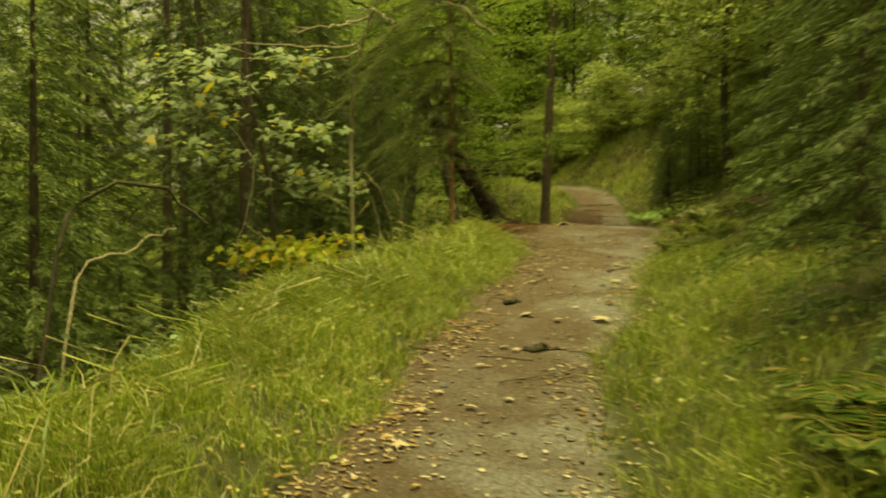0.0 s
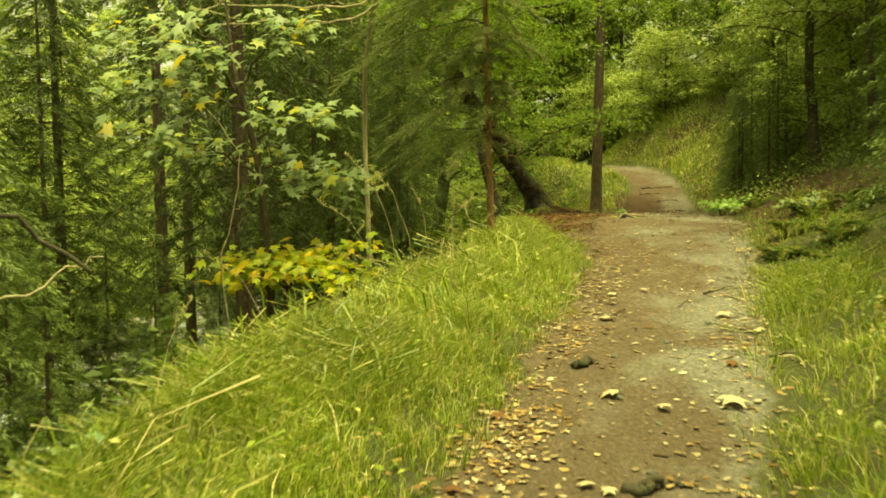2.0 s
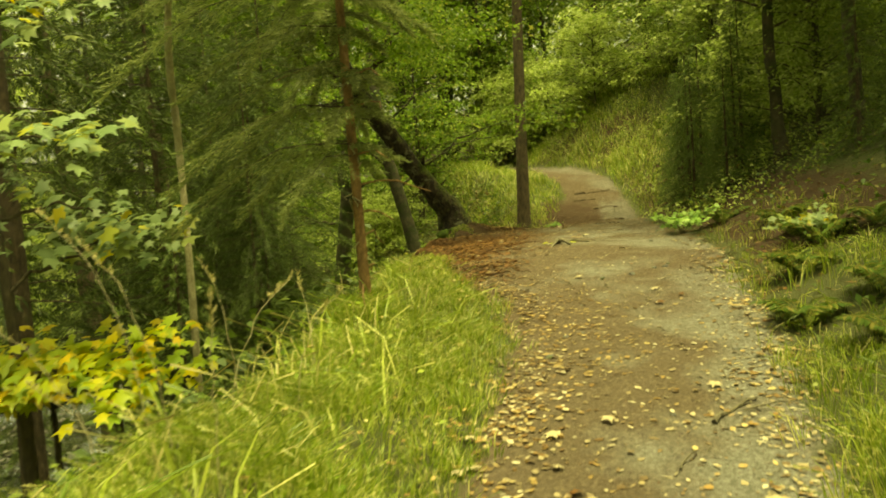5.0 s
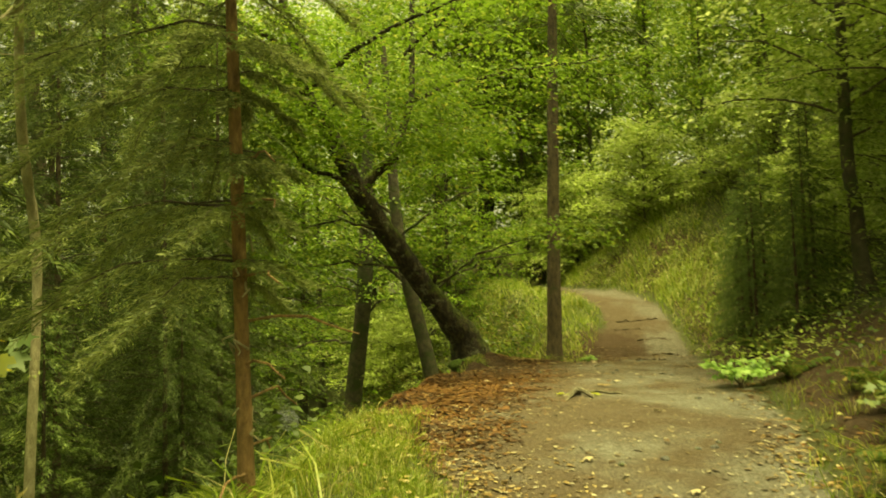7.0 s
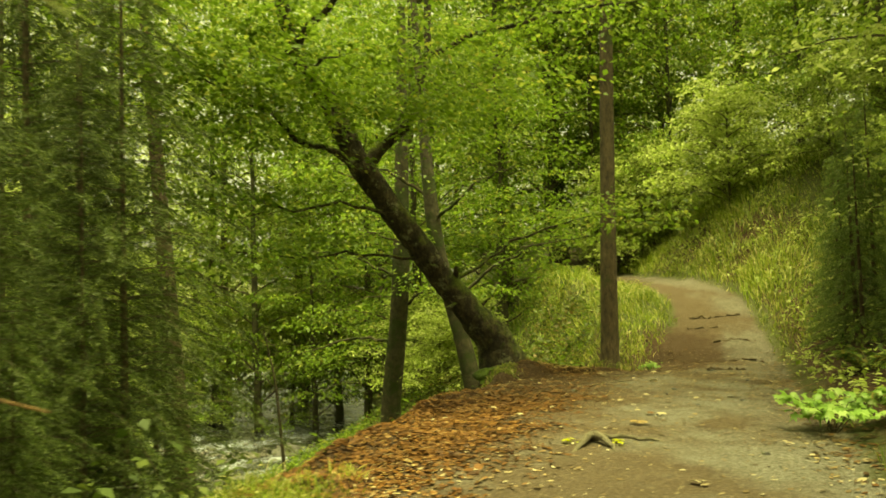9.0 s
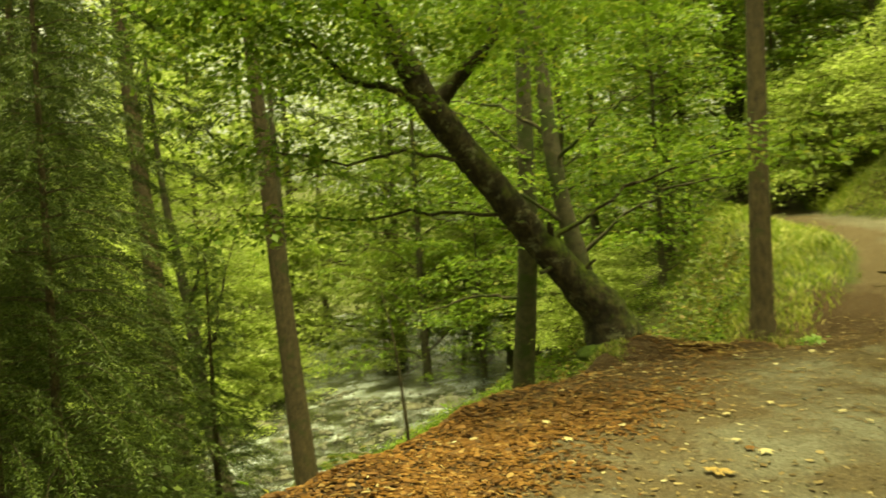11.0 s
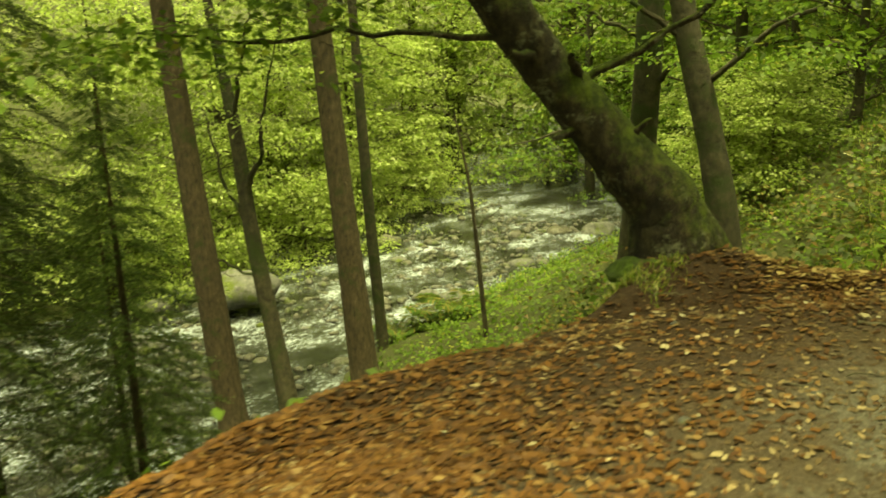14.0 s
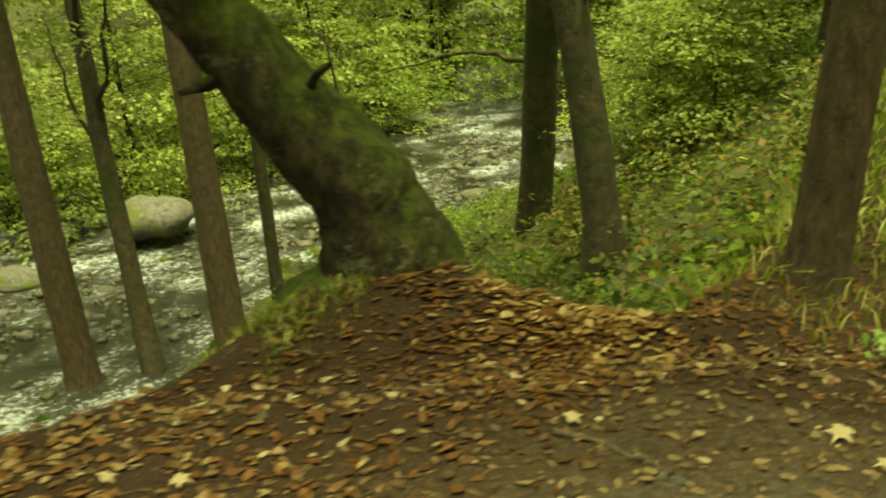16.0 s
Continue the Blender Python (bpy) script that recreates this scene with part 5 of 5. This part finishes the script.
x, y = scatter(60000, -3.0, 2.6, -8.0, 8.5, margin)
flat_leaves("leaf_scatter", x, y, 0.042, "tan and ochre leaves drifted along the edge of the path", MARGIN_LEAF)
x, y = scatter(5000, -3.4, 0.2, -6.5, 6.5, lambda x, y: step(0.0, 0.1, lerp(LEFT, y) - x) * np.exp(-(lerp(LEFT, y) - x) / 0.45))
flat_leaves("leaf_scatter", x, y, 0.045, "tan leaves caught in the verge grass", MARGIN_LEAF, lift=0.05)
x, y = scatter(26000, -1.5, 6, 2.5, 15, lambda x, y: step(-0.2, 0.1, x - lerp(RIGHT, y)) * (1 - step(0.8, 2.4, x - lerp(RIGHT, y))) * step(3, 5, y) * (0.3 + 0.7 * patchy(x, y, 2)))
flat_leaves("leaf_litter", x, y, 0.045, "rusty leaves on the bank", LITTER)


def fallen_maple(x, y, size, turn, mat, label):
    me_v, me_f = lobed(np.zeros((1, 3)), np.array([turn]), rng.normal(0, 0.08, (1, 2)), np.array([size]))
    ob = new("maple_leaf", mesh_from("maple_leaf", me_v, me_f, mat))
    ob.location = (x, y, h1(x, y) + 0.02 + 0.1 * size)
    tagged(ob, label, "fallen leaf", "large leaves on the path")


fallen_maple(-0.30, 0.80, 0.135, 0.6, PALE_LEAF, "large pale maple leaf on the path")
fallen_maple(0.55, 0.90, 0.135, 2.2, PALE_LEAF, "large pale maple leaf on the path")
fallen_maple(-0.53, -1.03, 0.13, 1.0, PALE_LEAF, "large pale maple leaf on the path")
fallen_maple(0.02, -1.05, 0.15, 3.5, PALE_LEAF, "large pale maple leaf on the path")
fallen_maple(1.72, 12.0, 0.11, 0.3, PALE_LEAF, "large pale maple leaf on the path")
for k in range(60):
    y = rng.uniform(-4, 13.5)
    l, r = lerp(LEFT, y), lerp(RIGHT, y)
    fallen_maple(rng.uniform(l - 0.1, r + 0.1), y, rng.uniform(0.05, 0.085), rng.uniform(0, 6.28), PALE_LEAF if rng.uniform() < 0.7 else LITTER, "yellowed maple leaf on the path")

# ---- ferns and brambles ----
def fern(x, y, n, length, label="green fern on the bank", material=None):
    z = h1(x, y) - 0.02
    ob = root("fern", x, y, z, label, "fern", "ferns")
    for k in range(n):
        a = 2 * np.pi * k / n + rng.uniform(-0.4, 0.4)
        L = length * rng.uniform(0.7, 1.15)
        t = np.linspace(0.08, 1, 20)
        r, zz = L * t * 0.72, L * (1.05 * t - 0.72 * t * t)
        c = np.stack([r * np.cos(a), r * np.sin(a), zz], -1)
        side = np.array([-np.sin(a), np.cos(a), 0])
        out = np.array([np.cos(a), np.sin(a), -0.15])
        W = L * 0.30 * np.sin(np.pi * np.clip(t * 0.9 + 0.12, 0, 1))
        cs = np.concatenate([c, c])
        d = np.concatenate([side + 0.45 * out + 0 * c, -side + 0.45 * out + 0 * c]) + rng.normal(0, 0.06, (40, 3))
        WW = np.concatenate([W, W])
        v, f = leaf_quads(cs, d, np.tile([0, 0, 1.0], (40, 1)) + rng.normal(0, 0.15, (40, 3)), WW + 0.01, np.full(40, L * 0.055), 0.05)
        sv, sf = tube(c, np.linspace(0.004, 0.0015, 20), 4)
        v, f = join([(v, f), (sv, sf)])
        child("frond", mesh_from("frond", v, f, material or FERN), ob)


for x, y, n, L in ((1.75, 3.3, 9, 0.42), (2.3, 4.5, 9, 0.5), (2.3, 3.3, 9, 0.5), (1.9, 2.5, 8, 0.42), (3.0, 6.6, 9, 0.45), (2.75, 5.2, 9, 0.55), (2.9, 5.9, 9, 0.5), (3.1, 4.8, 9, 0.5), (0.5, -4.2, 8, 0.5), (0.35, -4.8, 8, 0.55), (-3.2, -1.4, 8, 0.6), (3.0, 8.2, 8, 0.45), (-0.3, 14.9, 7, 0.4), (0.9, 15.2, 7, 0.4), (3.6, 10.8, 8, 0.5), (-6.6, 19.1, 11, 0.9), (-7.0, 18.6, 10, 0.8), (-5.9, 18.9, 10, 0.8), (-0.45, 13.9, 8, 0.4), (-0.75, 12.7, 7, 0.35)):
    fern(x, y, n, L)


def bramble(x, y, n, spread):
    z = h1(x, y)
    ob = root("bramble", x, y, z, "low bramble with grey-green leaves at the verge", "bramble", "brambles at the verge")
    for k in range(n):
        a, L = rng.uniform(0, 2 * np.pi), spread * rng.uniform(0.5, 1.1)
        q = limb(ob, [(x, y, z - 0.03), (x + 0.5 * L * np.cos(a), y + 0.5 * L * np.sin(a), z + 0.36), (x + L * np.cos(a), y + L * np.sin(a), max(z, h1(x + L * np.cos(a), y + L * np.sin(a))) + 0.1)], 0.004, 0.002, TWIG, "cane", sides=4)
        m = 16
        c = q[rng.integers(3, len(q), m)] - np.array(ob.location) + rng.normal(0, 0.04, (m, 3))
        v, f = leaf_quads(c, rng.normal(0, 1, (m, 3)) * [1, 1, 0.25], np.tile([0, 0, 1.0], (m, 1)) + rng.normal(0, 0.3, (m, 3)), rng.uniform(0.05, 0.085, m), rng.uniform(0.038, 0.062, m))
        child("foliage", mesh_from("foliage", v, f, BRAMBLE), ob)


for x, y, n, s in ((-2.85, -0.9, 8, 0.5), (-3.2, -1.6, 9, 0.6), (-3.0, -2.2, 8, 0.5), (-3.4, -3.5, 10, 0.7), (-3.7, -3.0, 10, 0.7), (-3.2, -4.1, 9, 0.6), (-3.5, -2.9, 9, 0.7), (-3.0, -0.2, 8, 0.6)):
    bramble(x, y, n, s)

# ---- stones, roots and sticks ----
def stone(name, x, y, z, size, label, material, group="", squash=0.6):
    bm = bmesh.new()
    bmesh.ops.create_icosphere(bm, subdivisions=2 if size < 0.35 else 3, radius=1)
    o = Vector((x * 1.3, y * 0.9, size * 7))
    for v in bm.verts:
        n = noise.noise(v.co * 1.1 + o) * 0.5 + noise.noise(v.co * 2.7 + o) * 0.2
        v.co = v.co * (1 + n)
        v.co.z = max(v.co.z * squash, -0.35)
        v.co *= size
    m = bpy.data.meshes.new(name)
    bm.to_mesh(m)
    bm.free()
    m.materials.append(material)
    for p in m.polygons:
        p.use_smooth = True
    ob = new(name, m)
    ob.matrix_basis = pose(x, y, z, 0, 0, rng.uniform(0, 360))
    return tagged(ob, label, "stone", group)


stone("boulder", -11.2, 18.7, -2.68, 0.72, "mossy boulder standing in the river", STONE)
stone("boulder", -12.3, 17.4, -2.95, 0.36, "pale boulder at the far bank", STONE)
for k in range(150):
    y = rng.uniform(12, 29)
    x = rng.uniform(-13.4, -7.2) - 0.06 * max(y - 20, 0)
    if h1(x, y) > -2.85:
        continue
    s = rng.choice([0.06, 0.09, 0.13, 0.18, 0.28, 0.42], p=[0.30, 0.28, 0.22, 0.13, 0.055, 0.015])
    stone("stone", x, y, WATER_Z - 0.02 + rng.uniform(-0.03, 0.05), s * rng.uniform(0.8, 1.2), "wet stone in the shallow river" if k % 2 else "grey stone in the shallow river", WETSTONE if k % 2 else STONE, "stones in the river", rng.uniform(0.4, 0.75))
BALL = bmesh.new()
bmesh.ops.create_icosphere(BALL, subdivisions=1, radius=1)
BALL_V = np.array([v.co[:] for v in BALL.verts])
BALL_F = np.array([[v.index for v in f.verts] for f in BALL.faces])
BALL.free()


def gravel(n, label, material, low, high):
    """Small river stones, too many to count."""
    x, y = scatter(n, -13.5, -6.8, 11, 30, lambda x, y: step(-0.25, 0.35, fbm(x, y, 0.7) + 0.5 * fbm(x, y, 2.9)) * step(-2.75, -2.95, height(x, y)))
    m = len(x)
    s = rng.uniform(low, high, m)
    v = BALL_V[None] * (s[:, None, None] * rng.uniform(0.7, 1.35, (m, 1, 3)) * [1, 1, 0.6]) * (1 + 0.16 * rng.normal(size=(m, len(BALL_V), 1)))
    v = v + np.stack([x, y, np.full(m, WATER_Z) + 0.15 * s], -1)[:, None]
    f = BALL_F[None] + (np.arange(m) * len(BALL_V))[:, None, None]
    tagged(new("gravel", mesh_from("gravel", v.reshape(-1, 3), f.reshape(-1, 3), material, True)), label, "river stones", kind="stuff")


gravel(2400, "small wet dark stones breaking the water", WETSTONE, 0.025, 0.10)
gravel(300, "small grey stones breaking the water", STONE, 0.04, 0.12)
for k in range(60):
    y = rng.uniform(-4, 14)
    x = rng.uniform(lerp(LEFT, y) + 0.2, lerp(RIGHT, y))
    stone("stone", x, y, h1(x, y), rng.uniform(0.012, 0.03), "small pebble in the path", STONE, "stones in the path")
for pts in ([(2.9, 15.3), (3.2, 15.4), (3.5, 15.35)], [(2.7, 16.2), (3.1, 16.25), (3.5, 16.4)], [(3.0, 14.6), (3.3, 14.65), (3.5, 14.6)], [(2.5, 13.3), (2.75, 13.35), (2.95, 13.3)], [(2.6, 15.8), (2.9, 15.85), (3.1, 15.8)]):
    x, y = pts[1]
    r = root("root", x, y, h1(x, y), "bare tree root across the path", "root", "roots in the path")
    limb(r, [(a, b, h1(a, b) + 0.005) for a, b in pts], 0.022, 0.012, BARK_SPRUCE, "strand")
for x, y, a, L in ((-0.9, -2.9, 0.3, 0.5), (0.3, 1.3, 0.8, 0.3), (1.15, 11.9, 0.25, 0.35), (0.9, 11.6, 0.5, 0.3), (0.8, 1.9, 0.4, 0.35), (0.15, 12.4, 0.9, 0.2)):
    s = root("stick", x, y, h1(x, y), "thin fallen stick on the path", "stick", "sticks on the path")
    e = (x + L * math.cos(a), y + L * math.sin(a))
    limb(s, [(x, y, h1(x, y) + 0.012), ((x + e[0]) / 2, (y + e[1]) / 2, h1((x + e[0]) / 2, (y + e[1]) / 2) + 0.022), (*e, h1(*e) + 0.012)], 0.006, 0.003, BARK_GREY, "shaft", sides=5, n=6)
x, y = scatter(12000, -0.75, 0.25, 12.3, 13.9, lambda x, y: step(-0.5, -0.05, x - lerp(LIP, y)) * (1 - step(0.05, 0.3, x - lerp(LIP, y))) * patchy(x, y, 2.2))
blades("grass", x, y, 0.05 + 0 * x, "short mossy grass at the foot of the leaning tree", GRASS, 0.004, 0.7)


# the forked root that breaks through the path
def forked_root(x, y):
    r = root("root", x, y, h1(x, y), "grey forked root breaking through the trodden path", "root")
    for pts, a, b in (([(0.02, 0.12, -0.03), (0.0, 0.0, 0.045), (-0.06, -0.12, 0.035), (-0.13, -0.26, -0.01)], 0.034, 0.016),
                      ([(0.0, 0.02, 0.035), (0.07, -0.06, 0.04), (0.11, -0.16, 0.025), (0.13, -0.26, -0.01)], 0.028, 0.014),
                      ([(0.02, 0.05, 0.03), (0.16, 0.08, 0.022), (0.34, 0.06, 0.012), (0.5, 0.09, -0.01)], 0.018, 0.008)):
        limb(r, [(x + p, y + q, h1(x + p, y + q) + z) for p, q, z in pts], a, b, BARK_GREY, "strand", sides=8, n=9, wobble=0.006)


forked_root(0.95, 8.05)
for x, y, n in ((0.80, 7.95, 5), (1.12, 7.98, 6), (1.30, 8.75, 5)):
    for k in range(n):
        fallen_maple(x + rng.normal(0, 0.05), y + rng.normal(0, 0.05), rng.uniform(0.045, 0.07), rng.uniform(0, 6.28), MAPLE_YELLOW if x < 1.2 else MARGIN_LEAF, "yellow maple leaf beside the root")


# bright low seedlings at the foot of the bank
def seedling(x, y, n, wide, tall, label, leaf, size=0.065):
    z = h1(x, y) - 0.02
    ob = root("seedling", x, y, z, label, "plant", "seedlings at the foot of the bank")
    tips = []
    for k in range(n):
        a, L = 2.4 * k + rng.uniform(-0.4, 0.4), wide * rng.uniform(0.35, 1.0)
        e = (x + L * math.cos(a), y + L * math.sin(a))
        q = limb(ob, [(x, y, z), (x + 0.4 * (e[0] - x), y + 0.4 * (e[1] - y), z + tall * 0.7), (*e, max(z, h1(*e)) + tall * rng.uniform(0.5, 1.0))], 0.004, 0.002, TWIG, "stem", sides=5, n=8, wobble=0.008)
        tips += [q[4], q[6], q[7]]
    maple(ob, tips, 0.06, 6, size, leaf)


seedling(2.55, 8.35, 12, 0.42, 0.26, "bright green broad-leaved seedling at the edge of the path", MAPLE_YELLOW_GREEN)
seedling(2.75, 5.4, 8, 0.30, 0.24, "green broad-leaved seedling on the bank", MAPLE)
seedling(1.85, 13.9, 4, 0.12, 0.12, "pale green seedling beside the spruce", MAPLE_YELLOW_GREEN, 0.04)


# bark and fallen wood on the path
def bark_piece(x, y, turn, long):
    z = h1(x, y)
    ob = root("bark_piece", x, y, z, "dark curled piece of bark lying on the path", "bark")
    ca, sa = math.cos(turn), math.sin(turn)
    for a, b, w, u in ((-0.5, 0.1, 0.030, 0.035), (-0.1, 0.5, 0.024, 0.028), (-0.25, 0.25, 0.02, 0.05)):
        limb(ob, [(x + ca * long * t, y + sa * long * t + 0.03 * math.sin(7 * t), z + u * 0.5 + 0.012 * math.cos(9 * t)) for t in np.linspace(a, b, 5)], w, w * 0.5, BARK_BEECH, "flake", sides=7, n=9, wobble=0.010)


bark_piece(-0.56, -2.10, 0.15, 0.24)
bark_piece(-0.62, -0.42, 0.5, 0.16)
for x, y, a, L, r in ((0.62, 1.80, 0.75, 0.42, 0.014), (1.15, 12.66, 0.15, 0.38, 0.010), (-1.0, -2.3, -0.15, 0.55, 0.006), (0.45, -0.35, 0.1, 0.4, 0.010)):
    w = root("fallen_branch", x, y, h1(x, y), "weathered fallen branch lying on the path", "branch", "fallen wood on the path")
    limb(w, [(x + L * t * math.cos(a), y + L * t * math.sin(a) + 0.03 * math.sin(5 * t), h1(x + L * t * math.cos(a), y + L * t * math.sin(a)) + r) for t in (0, 0.35, 0.7, 1.0)], r, r * 0.5, BARK_GREY, "shaft", sides=6, n=9, wobble=0.006)

# moss cushions at the foot of the leaning tree
for x, y, r in ((-0.22, 12.98, 0.20), (-0.36, 13.18, 0.17), (-0.06, 12.86, 0.12), (-0.42, 12.9, 0.12)):
    stone("moss_cushion", x, y, h1(x, y) - 0.04, r, "soft green moss cushion at the foot of the leaning tree", MOSS, "moss cushions", 0.42)
x, y = scatter(1600, 0.7, 1.9, 13.9, 15.4, lambda x, y: step(0.0, 0.2, x - lerp(LIP, y) + 0.3) * step(0.0, 0.25, lerp(LEFT, y) - x) * (0.3 + 0.7 * patchy(x, y, 2.2)))
blades("grass", x, y, 0.13 + 0 * x, "thin grass round the foot of the spruce", GRASS, 0.004, 0.7)
